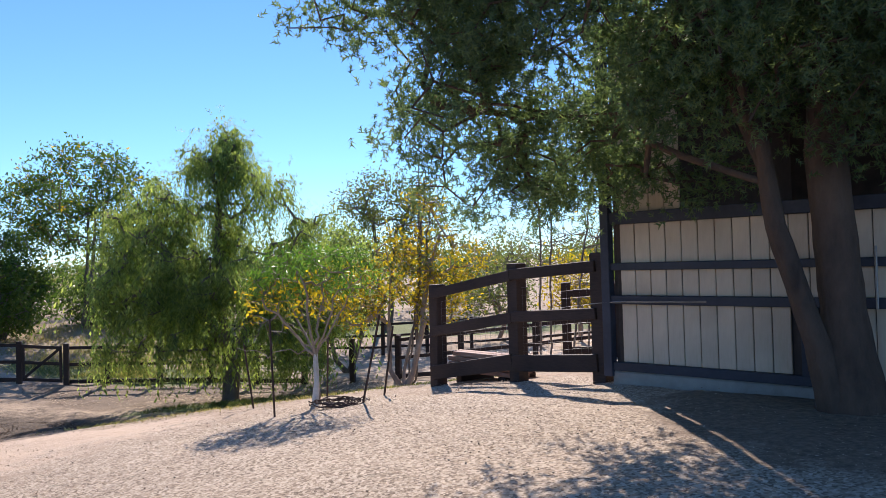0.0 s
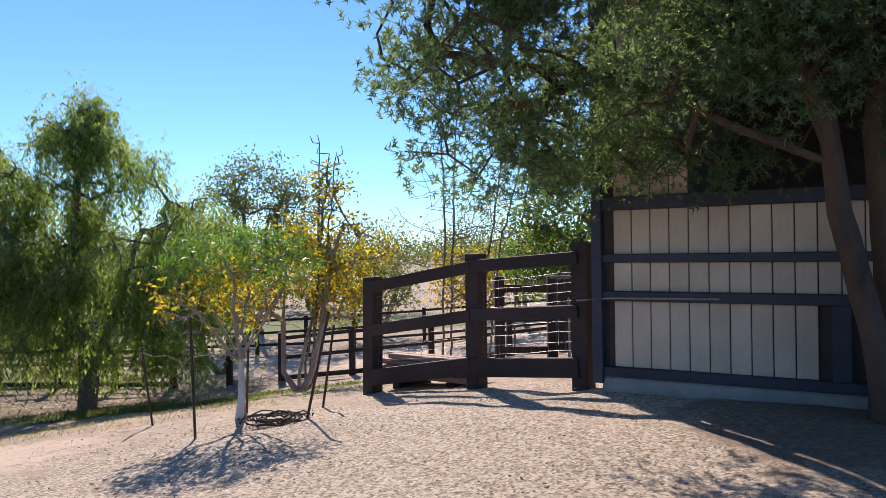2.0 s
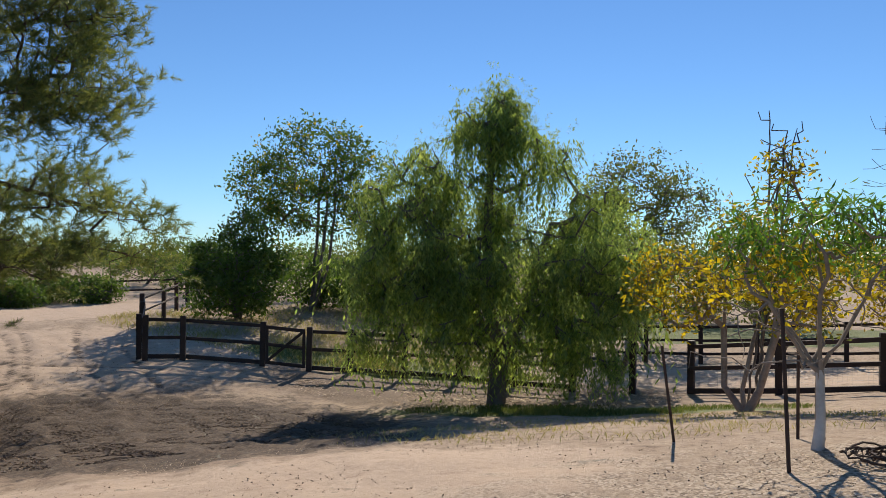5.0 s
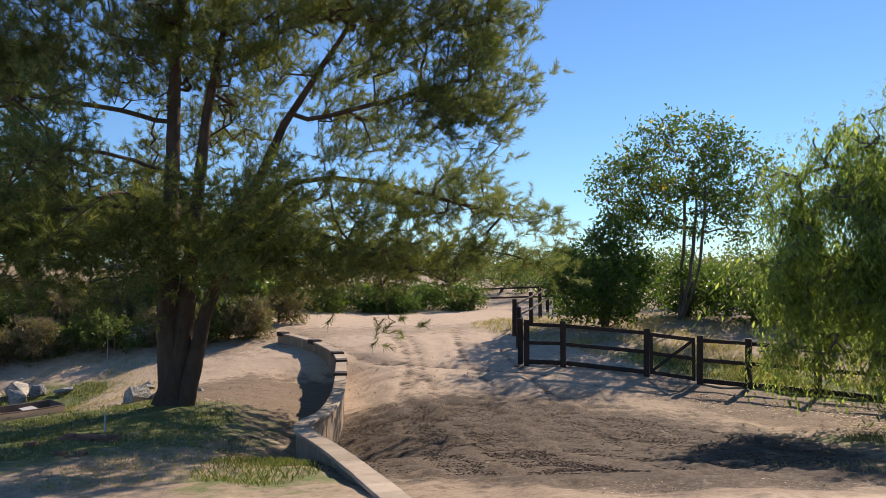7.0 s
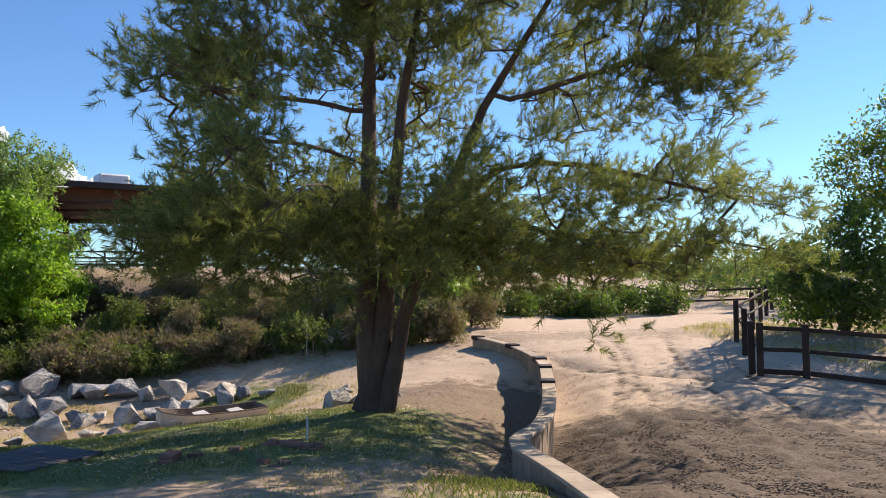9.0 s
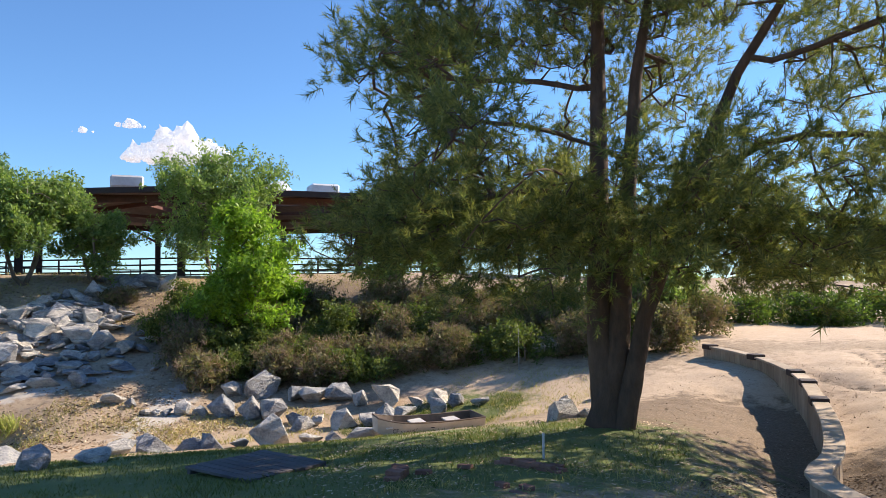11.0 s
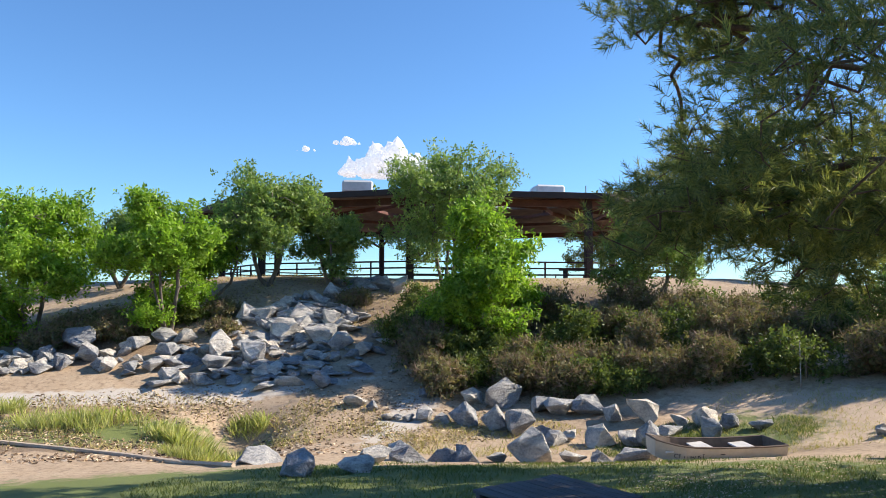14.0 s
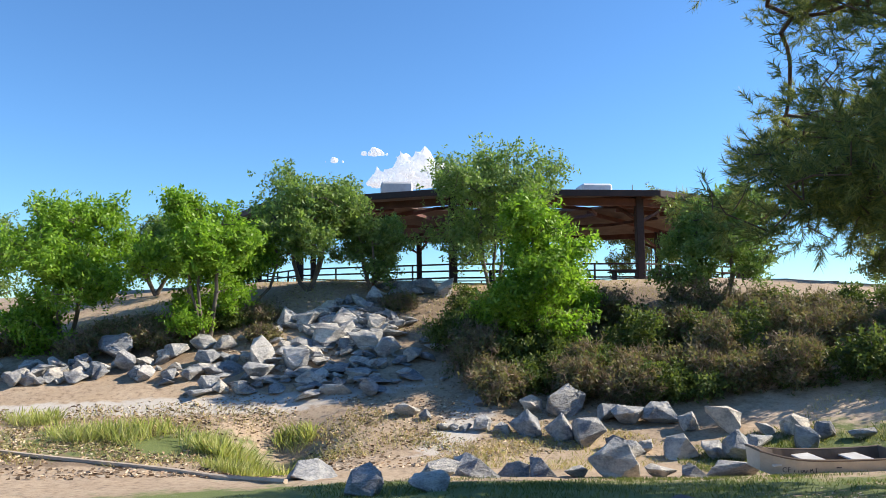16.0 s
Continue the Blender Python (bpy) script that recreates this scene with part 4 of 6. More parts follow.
    lobes = local(base, right, front, [
        (0.8, 0.5, 10.8, (3.6, 3.6, 2.6)), (2.2, 0, 9.2, (3.6, 3.6, 1.6)), (-1.8, 0, 8.4, (2.2, 2.6, 1.2)), (-4.2, 0.2, 8.0, (1.7, 2.2, 1.1)), (-3.2, -1.0, 9.8, (2.2, 2.2, 1.0)),
        (6.0, -2.8, 8.4, (1.9, 2.2, 2.0)), (6.9, -2.6, 9.6, (1.5, 2.0, 1.8)), (6.9, -2.5, 7.6, (1.3, 1.8, 1.2)), (6.2, -2.6, 11.4, (1.9, 2.2, 1.6)), (4.4, -1.8, 9.8, (1.8, 2.0, 1.3)), (6.4, -2.0, 6.6, (1.4, 1.8, 0.9)), (4.2, -0.5, 6.9, (1.6, 2.0, 0.9)), (5.6, -1.5, 5.0, (2.4, 2.2, 0.75)), (8.4, -1.0, 4.6, (1.2, 1.2, 0.55)),
        (0.6, -1.5, 4.6, (2.2, 1.8, 0.8)), (1.0, -2.2, 4.2, (1.8, 1.2, 1.0)), (2.9, -1.8, 3.7, (1.8, 1.2, 0.9)), (-0.9, -2.4, 3.7, (1.6, 1.2, 0.9)), (4.7, -1.9, 4.5, (1.7, 1.2, 0.9)), (2.4, -2.0, 5.4, (1.4, 1.0, 0.7)), (-3.0, 3.0, 4.6, (2.0, 1.8, 0.9)), (-4.6, 2.2, 4.7, (1.6, 1.6, 0.8)), (-1.0, 3.5, 4.5, (2.0, 1.8, 0.9)), (-2.5, 4.5, 5.8, (2.2, 2.0, 1.0)), (-4.6, 3.6, 6.0, (1.8, 1.8, 0.9)), (1.5, 3.0, 5.0, (2.0, 1.8, 0.9)), (-3.8, 2.0, 8.2, (1.8, 2.0, 0.9)), (-2.2, -2.0, 4.1, (2.2, 2.2, 0.85)), (-4.8, -1.8, 3.9, (1.6, 2.0, 0.6)), (-1.4, -2.6, 3.0, (1.6, 1.6, 0.6)), (1.2, -2.4, 3.3, (1.4, 1.4, 0.5)),
        (3.9, -1.2, 3.4, (2.0, 1.8, 0.6)), (6.6, -1.6, 3.6, (1.7, 1.5, 0.5)), (5.5, -1.8, 2.3, (0.5, 0.5, 0.5)), (8.9, -0.8, 3.5, (0.7, 0.8, 0.4)), (-1.9, -4.8, 5.2, (0.9, 1.1, 0.8)), (1.6, -1.3, 3.9, (1.5, 1.2, 0.8)), (2.8, -1.0, 5.6, (1.5, 1.4, 0.7)), (-2.6, -3.6, 6.6, (1.6, 1.6, 0.9)),
        (5.0, 1.5, 3.6, (2.2, 1.8, 0.7)), (7.0, 2.2, 3.8, (1.8, 1.6, 0.7)), (3.0, 1.0, 3.4, (1.8, 1.5, 0.6)), (7.5, 0.5, 5.2, (1.6, 1.6, 0.7)), (-3.0, -0.8, 5.6, (1.5, 1.5, 0.9)), (-3.4, -1.6, 4.4, (1.5, 1.5, 0.7)),
        (0.5, 0, 13.0, (3.4, 3.4, 1.3)), (0.0, 0.3, 15.0, (2.2, 2.2, 1.2)), (2.5, 2.5, 4.4, (2.5, 2.0, 0.8)), (-2.5, 2.5, 4.6, (2.5, 2.0, 0.8)), (0.5, 3.5, 7.4, (2.8, 2.2, 1.0)),
    ])
    lines = [
        [at(0.08, 0.1, 0), at(-0.12, 0, 2.2), at(-0.05, 0, 5.2), at(0.0, 0.1, 8.4), at(0.3, 0.2, 14.8)],
        [at(-0.1, 0, 0.1), at(0.25, -0.05, 1.6), at(0.45, 0, 4.0), at(0.75, 0.1, 7.2), at(1.3, 0, 10.2)],
        [at(0.26, -0.05, -0.2), at(0.78, -0.2, 2.3), at(1.75, -0.3, 4.9), at(2.6, -0.6, 6.9), at(4.1, -1.5, 9.2)],
    ]
    radii = [[0.40, 0.25, 0.19, 0.13, 0.05], [0.33, 0.23, 0.17, 0.12, 0.05], [0.25, 0.16, 0.14, 0.10, 0.04]]
    limbs = [
        [at(-0.05, 0, 6.9), at(-1.6, 0, 7.3), at(-3.0, 0.1, 7.4), at(-4.6, 0.2, 7.9)],
        [at(-0.05, -0.1, 4.7), at(-1.4, -0.7, 4.9), at(-3.0, -1.3, 4.5), at(-4.8, -1.9, 4.1)],
        [at(1.9, -0.3, 5.0), at(3.4, -0.7, 5.7), at(5.4, -1.2, 5.4), at(7.4, -1.2, 4.9)],
        [at(0.5, 0, 4.4), at(2.0, -0.6, 4.5), at(3.6, -1.0, 4.2), at(5.4, -1.4, 3.7)],
        [at(0.3, -0.1, 5.6), at(-1.0, -1.6, 5.9), at(-2.4, -3.4, 5.8), at(-2.0, -4.5, 5.2)],
        [at(2.9, -0.6, 7.0), at(4.4, -1.6, 7.2), at(6.0, -2.4, 7.6)],
    ]
    high = [lobe for lobe in lobes if lobe[0][2] > base[2] + 6.2]
    low = [lobe for lobe in lobes if lobe[0][2] <= base[2] + 6.2]
    pts = np.concatenate([pads(rng, high, 850, 5, (0.28, 0.28, 0.17)), pads(rng, low, 640, 5, (0.28, 0.28, 0.19))])
    arr, par, rad = grow(rng, lines + limbs, pts, 0.35, 0.09, 0.0048, 0.45, 0.05, 0.2)
    wood = wood_mesh("branchwork", arr, par, np.minimum(rad, 0.062), PINE_BARK, 5, 0.0055)
    tv, tf = shoot(32, 0.42, 0.02, rng, 0.15, (0.6, 1.5))
    heart = np.array(base) + (0, 0, 5.5)
    cr = crown("crown", rng, pts, 0.13, 3, tv, tf, 0.38, PINE_NEEDLES, 0.7, heart)
    root = plant("pine_tree", "large old pine with two furrowed trunks and drooping needle branches", "tree", base, trunk_mesh(lines, radii, PINE_BARK, rng), [("branchwork", wood, ""), ("crown", cr, "long olive-green needles")])
    return root


make_big_pine()


def make_barn_tree():
    rng = np.random.default_rng(5)
    b = np.array(on_ground(3.62, 7.35, -0.1))

    def at(x, y, z):
        return b + np.array([x, y, z])

    lines = [[at(0.05, 0, 0), at(0.0, 0, 1.0), at(-0.1, 0.02, 2.4), at(-0.1, -0.2, 4.4), at(0.2, -0.4, 7.5)],
             [at(-0.1, -0.02, 0.1), at(-0.28, -0.06, 0.7), at(-0.62, -0.1, 1.75), at(-0.72, -0.1, 2.5), at(-1.6, -0.2, 4.2)]]
    radii = [[0.30, 0.185, 0.165, 0.12, 0.04], [0.17, 0.105, 0.09, 0.07, 0.025]]
    limbs = [[at(-0.66, -0.1, 1.9), at(-1.05, 0.0, 2.25), at(-2.2, 0.3, 2.9), at(-3.4, 0.5, 3.0)], [at(0.0, 0, 1.25), at(-0.3, -0.05, 1.4), at(-0.58, -0.1, 1.65)],
             [at(-0.1, 0, 2.6), at(0.6, -0.8, 3.0), at(1.6, -1.8, 3.1)], [at(-0.72, -0.1, 2.6), at(-1.6, -0.9, 3.6), at(-2.6, -1.2, 4.2)]]
    lobes = [(tuple(at(*c)), r) for c, r in [
        ((-3.2, 0.8, 2.75), (1.15, 1.0, 0.8)), ((-2.2, 1.3, 2.45), (1.0, 0.8, 0.5)), ((-3.6, 0.6, 4.2), (1.1, 1.1, 0.9)), ((-2.2, -0.2, 3.9), (1.6, 1.4, 1.2)), ((-0.8, -0.4, 3.1), (1.3, 0.9, 0.65)),
        ((-1.6, -1.1, 3.7), (1.6, 0.7, 0.9)), ((-2.8, -0.5, 3.5), (1.2, 0.8, 0.9)), ((0.2, -1.3, 3.6), (1.4, 0.6, 0.8)), ((-1.2, 0.2, 5.4), (2.4, 2.0, 1.6)), ((0.8, -0.6, 3.4), (1.4, 1.1, 0.8)), ((1.8, -1.2, 4.6), (2.2, 2.0, 1.8)), ((0.2, -0.4, 7.2), (2.2, 2.2, 2.0)), ((-1.2, 0.9, 2.55), (0.7, 0.5, 0.4)), ((0.5, -0.9, 2.7), (0.8, 0.5, 0.4)), ((-0.2, 0.6, 3.6), (1.4, 0.8, 0.7))]]
    pts = pads(rng, lobes, 640, 6, (0.2, 0.2, 0.17))
    pts = pts[((pts[:, 0] - 1.97) * -0.659 + (pts[:, 1] - 9.6) * -0.752 > 0.12) | (pts[:, 2] > 4.4) | (pts[:, 0] < 1.9)]
    arr, par, rad = grow(rng, lines + limbs, pts, 0.3, 0.14, 0.005, 0.42, 0.03, 0.2)
    wood = wood_mesh("branchwork", arr, par, np.minimum(rad, 0.035), PINE_BARK, 5, 0.0055)
    tv, tf = shoot(11, 0.5, 0.07, rng, 0.1, (0.7, 1.6))
    cr = crown("crown", rng, pts, 0.11, 15, tv, tf, 0.105, FIR_LEAVES, 0.9)
    plant("evergreen_tree", "dense dark evergreen with a forked trunk leaning over the barn", "tree", tuple(b), trunk_mesh(lines, radii, PINE_BARK, rng), [("branchwork", wood, ""), ("crown", cr, "")])


make_barn_tree()


def make_weeping_tree():
    rng = np.random.default_rng(21)
    base = np.array(on_ground(-6.95, 23.2, -0.1))
    lobes = [(tuple(base + np.array(c) * (0.9, 0.9, 0.97)), tuple(v * 0.86 for v in r)) for c, r in [
        ((-0.2, 0, 7.7), (1.2, 1.3, 0.9)), ((1.0, 0, 6.6), (1.2, 1.4, 0.9)), ((-2.4, 0, 6.3), (1.3, 1.6, 0.9)), ((-3.4, 0.2, 5.3), (0.8, 1.2, 0.8)), ((-0.8, 0, 5.6), (2.0, 2.0, 1.1)),
        ((2.6, 0, 5.0), (1.3, 1.5, 0.8)), ((-3.2, -0.2, 3.9), (1.0, 1.6, 0.9)), ((1.4, -0.6, 4.2), (1.6, 1.6, 0.9)), ((3.3, -0.2, 3.6), (1.0, 1.4, 0.9)), ((-1.0, -1.2, 3.9), (2.2, 1.2, 0.9)), ((2.4, -0.9, 2.9), (1.6, 0.9, 0.8)), ((-2.4, -0.9, 2.9), (1.4, 0.9, 0.7)), ((0.0, -1.3, 2.2), (2.6, 0.9, 0.8)), ((-3.2, -0.6, 1.9), (1.0, 1.0, 0.8)), ((2.9, -0.7, 1.7), (1.4, 0.8, 0.8)), ((0.2, 0.9, 1.9), (2.6, 0.9, 0.9))]]
    pts = pads(rng, lobes, 172, 6, (0.24, 0.24, 0.13), 0.55)
    lines = [[base, base + (0.1, 0, 1.4), base + (-0.3, 0.1, 3.0), base + (-0.2, 0, 6.0)], [base + (0.1, 0, 1.2), base + (0.8, -0.1, 2.8), base + (1.4, 0, 4.7)], [base + (-0.1, 0, 1.6), base + (-1.1, 0, 3.3), base + (-2.1, 0, 4.9)]]
    arr, par, rad = grow(rng, lines, pts, 0.4, 0.12, 0.012, 0.45, 0.12, 0.3)
    wood = wood_mesh("trunk", arr, par, np.minimum(rad, 0.32), GREY_BARK)
    # hanging strands: each arches outward and then falls, set with narrow leaflets
    vs, fs = [], []
    for i in range(20):
        f = i / 19
        p = np.array([0.30 * (1 - math.exp(-3 * f)) + 0.03 * math.sin(f * 9), 0.04 * math.sin(f * 6), 0.22 * f - 1.05 * f * f])
        a = i * 2.5
        tip = p + np.array([math.cos(a) * 0.08, math.sin(a) * 0.08, -0.10])
        s = np.array([-math.sin(a), math.cos(a), 0.3]) * 0.017
        mid = (p + tip) / 2
        vs += [p, mid + s, tip, mid - s]
        fs.append((4 * i, 4 * i + 1, 4 * i + 2, 4 * i + 3))
    n = 5
    places = np.repeat(pts, n, 0) + rng.normal(0, 0.12, (len(pts) * n, 3))
    drop = places[:, 2] - ground_z(places[:, 0], places[:, 1])
    sizes = np.clip(rng.uniform(0.45, 1.35, len(places)) * np.where(rng.random(len(places)) < 0.15, 1.7, 1.0), 0.4, np.maximum(drop - 0.1, 0.4))
    v, f = scatter(np.array(vs), fs, places, sizes, rng, "upright")
    me = mesh_of("crown", v, f, PEPPER_LEAVES)
    tuft, tf = spray(12, rng, 1.0, 0.3, 0.26)
    cr2 = crown("foliage", rng, pts, 0.3, 4, tuft, tf, 0.24, PEPPER_LEAVES)
    plant("weeping_tree", "tall weeping tree with hanging feathery green strands to the ground", "tree", tuple(base), wood, [("crown", me, "hanging strands of narrow leaves"), ("foliage", cr2, "")])


make_weeping_tree()

# behind the gate and the weeping tree
broad_tree("leafy_tree", "open-crowned leafy tree with dark branches behind the fence", (-18.3, 36.6), [((0, 0, 7.2), (2.8, 2.4, 1.8)), ((-2.4, 0, 6.0), (1.6, 1.8, 1.5)), ((2.4, 0, 6.2), (1.8, 1.8, 1.6)), ((0.4, 0, 5.0), (2.6, 2.0, 1.4)), ((3.0, 0, 4.2), (1.2, 1.2, 0.9)), ((-2.4, 0, 4.2), (1.2, 1.2, 0.9))], 430, 30, 0.26, 0.19, GREEN_LEAVES, GREY_BARK, 31, 3, 0.25, 0.008, stem_lean=0.7, extra=[(YELLOW_LEAVES, 0.3, 0.2, 5, "")])
broad_tree("leafy_bush", "large rounded dark-green bush behind the fence", (-20.2, 33.2), [((0, 0, 2.1), (2.0, 1.9, 2.0)), ((-1.4, 0, 1.8), (1.3, 1.5, 1.6)), ((1.3, 0, 1.8), (1.3, 1.4, 1.6)), ((0.3, 0, 3.9), (1.1, 1.1, 0.9))], 260, 40, 0.26, 0.20, GREEN_LEAVES, GREY_BARK, 32, 4, 0.2, category="bush")
for k, (x, y, w, h) in enumerate([(-18.4, 38.0, 1.5, 2.2), (-15.6, 37.6, 1.8, 2.4), (-13.4, 38.0, 1.6, 2.0), (-25.5, 41.5, 2.0, 3.2), (-28.5, 46.0, 2.4, 3.4), (-21.5, 43.5, 2.6, 3.0), (-17.0, 43.0, 2.6, 3.2), (-12.0, 43.0, 2.8, 3.4), (-7.0, 41.5, 2.6, 3.2), (-10.5, 38.5, 2.0, 2.4), (-33.0, 50.0, 3.0, 3.4), (-39.0, 53.0, 3.4, 3.6), (-1.5, 45.0, 3.0, 3.4), (-37.6, 33.2, 1.7, 1.5), (-37.4, 36.6, 1.8, 1.6), (-35.6, 37.0, 1.6, 1.5), (-36.6, 40.2, 1.8, 1.6), (-38.4, 29.6, 1.8, 1.8), (-33.6, 40.6, 1.7, 1.6), (-39.4, 26.8, 1.8, 1.9)]):
    broad_tree("bush", "dense dark-green bush on the dry slope", (x, y), [((0, 0, h * 0.5), (w, w, h * 0.55)), ((w * 0.5, 0, h * 0.4), (w * 0.6, w * 0.6, h * 0.4))], 110, 34, 0.24, 0.19, GREEN_LEAVES, GREY_BARK, 40 + k, 3, 0.2, category="bush", group="bushes behind the fence")
broad_tree("leafy_tree", "grey-green airy tree behind the weeping tree", (-3.6, 37.5), [((0, 0, 6.4), (2.2, 2.0, 1.5)), ((1.8, 0, 5.2), (1.5, 1.5, 1.3)), ((-1.6, 0, 5.2), (1.6, 1.5, 1.3)), ((0.5, 0, 3.8), (2.2, 1.8, 1.2))], 260, 34, 0.32, 0.17, OLIVE_LEAVES, GREY_BARK, 33, 2, stem_lean=0.6)
broad_tree("leafy_tree", "pale green feathery tree beside the weeping tree", (-4.2, 27.6), [((0, 0, 4.2), (1.2, 1.2, 1.0)), ((0.5, 0, 3.0), (1.2, 1.1, 1.2)), ((-0.3, 0, 2.4), (1.2, 1.0, 1.0))], 170, 34, 0.24, 0.15, PEPPER_LEAVES, GREY_BARK, 34, 2, sag=0.1)

# the yellow tree by the drive, with dead tops
broad_tree("yellow_tree", "multi-stemmed tree with yellow and olive autumn leaves and bare tops", (-1.5, 19.4), [((0.16, 0.0, 2.88), (1.33, 1.09, 0.78)), ((-1.36, -0.16, 2.56), (0.78, 0.7, 0.7)), ((1.28, 0.0, 2.72), (0.78, 0.78, 0.7)), ((0.8, 0.0, 4.72), (0.55, 0.47, 0.39)), ((0.4, 0.0, 3.76), (0.86, 0.7, 0.55)), ((1.6, 0.0, 3.36), (0.7, 0.62, 0.55)), ((-0.96, 0.0, 2.08), (0.62, 0.62, 0.47)), ((0.96, 0.0, 2.0), (0.94, 0.7, 0.47))], 300, 15, 0.16, 0.12, YELLOW_LEAVES, PALE_BARK, 51, 3, 0.25, 0.0075, stem_lean=0.5, extra=[(OLIVE_LEAVES, 0.6, 0.12, 9, "olive-green leaves")])


def bare_tree(label, xy, height, seed, spread=0.7, twigs=90, stems=1, bark=GREY_BARK, leaves=None, tip=0.0075, low=0.2, lean=(0, 0), name="bare_tree", group="bare saplings"):
    rng = np.random.default_rng(seed)
    b = np.array(on_ground(*xy, -0.05))
    trunks = []
    for k in range(stems):
        a = rng.uniform(0, math.tau)
        t = b + np.array([lean[0] + math.cos(a) * 0.4 * (stems > 1), lean[1] + math.sin(a) * 0.4 * (stems > 1), height * rng.uniform(0.9, 1)])
        m = (b + t) / 2 + rng.normal(0, 0.12, 3)
        trunks.append([b + (rng.normal(0, 0.08, 3) * (stems > 1) * (1, 1, 0)), m, t])
    f = rng.uniform(low, 1.0, twigs)
    rad = spread * (1.1 - f) * rng.uniform(0.4, 1, twigs) + 0.1
    a = rng.uniform(0, math.tau, twigs)
    pick = rng.integers(0, stems, twigs)
    ends = np.array([trunks[p][2] for p in pick])
    pts = b + (ends - b) * f[:, None] + np.stack([np.cos(a) * rad, np.sin(a) * rad, 1.1 * rad], 1)
    arr, par, r = grow(rng, trunks, pts, 0.22, 0.12, tip, 0.4, -0.04, 1.6)
    crowns = []
    if leaves:
        mat, n, size = leaves
        crowns = [("crown", crown("crown", rng, pts, 0.14, n, LEAF, LEAF_FACES, size, mat), "")]
    return plant(name, label, "tree", tuple(b), wood_mesh("trunk", arr, par, np.minimum(r, 0.055), bark, 5), crowns, group)


for k, (x, y, h, lean) in enumerate([(2.2, 21.6, 8.6, (0.0, 0)), (2.6, 22.6, 8.2, (0.3, 0)), (3.0, 21.2, 6.4, (0.9, 0)), (3.5, 22.0, 6.0, (1.2, 0.2)), (4.6, 23.5, 6.4, (0.7, 0))]):
    bare_tree("tall thin bare sapling with a few branches behind the fence", (x, y), h, 60 + k, 1.7, 130, 1, tip=0.0045, leaves=(YELLOW_LEAVES, 1, 0.12) if k > 2 else None, lean=lean)
for k, (x, y, h) in enumerate([(6.2, 22.4, 6.0), (9.6, 23.4, 6.2)]):
    broad_tree("leafy_tree", "dense green tree behind the tall fence", (x, y), [((0, 0, h * 0.66), (1.7, 1.6, h * 0.28)), ((-1.0, 0, h * 0.5), (1.0, 1.1, h * 0.2)), ((1.0, 0, h * 0.5), (1.1, 1.1, h * 0.22)), ((0, 0, h * 0.36), (1.4, 1.2, h * 0.16))], 200, 34, 0.26, 0.16, GREEN_LEAVES, GREY_BARK, 75 + k, 3, 0.25, extra=[(YELLOW_LEAVES, 0.25, 0.15, 6, "")], group="trees behind the fence")
bare_tree("dead crooked bare branches above the yellow tree", (-1.2, 19.6), 5.9, 70, 1.1, 60, 3, tip=0.008, low=0.5, lean=(0.6, 0))
for k, (x, y, w, h, mat) in enumerate([(4.6, 30.5, 1.5, 3.6, YELLOW_LEAVES), (7.4, 31.5, 1.8, 4.0, BRIGHT_LEAVES), (1.4, 33.5, 1.6, 3.4, OLIVE_LEAVES), (9.8, 30.0, 1.8, 4.4, OLIVE_LEAVES), (12.5, 32.0, 2.2, 4.6, BRIGHT_LEAVES), (16, 33, 2.6, 5.0, GREEN_LEAVES), (8.0, 39.0, 3.0, 5.5, OLIVE_LEAVES), (2.0, 43.0, 3.0, 5.0, OLIVE_LEAVES), (-9.0, 44.0, 3.2, 5.2, OLIVE_LEAVES)]):
    broad_tree("orchard_tree", "small leafy orchard tree beyond the drive", (x, y), [((0, 0, h * 0.66), (w, w, h * 0.32)), ((w * 0.5, 0, h * 0.52), (w * 0.6, w * 0.6, h * 0.25)), ((-w * 0.5, 0, h * 0.55), (w * 0.6, w * 0.6, h * 0.25))], 110, 22, 0.26, 0.16, mat, PALE_BARK, 80 + k, 2, 0.3, group="orchard trees")


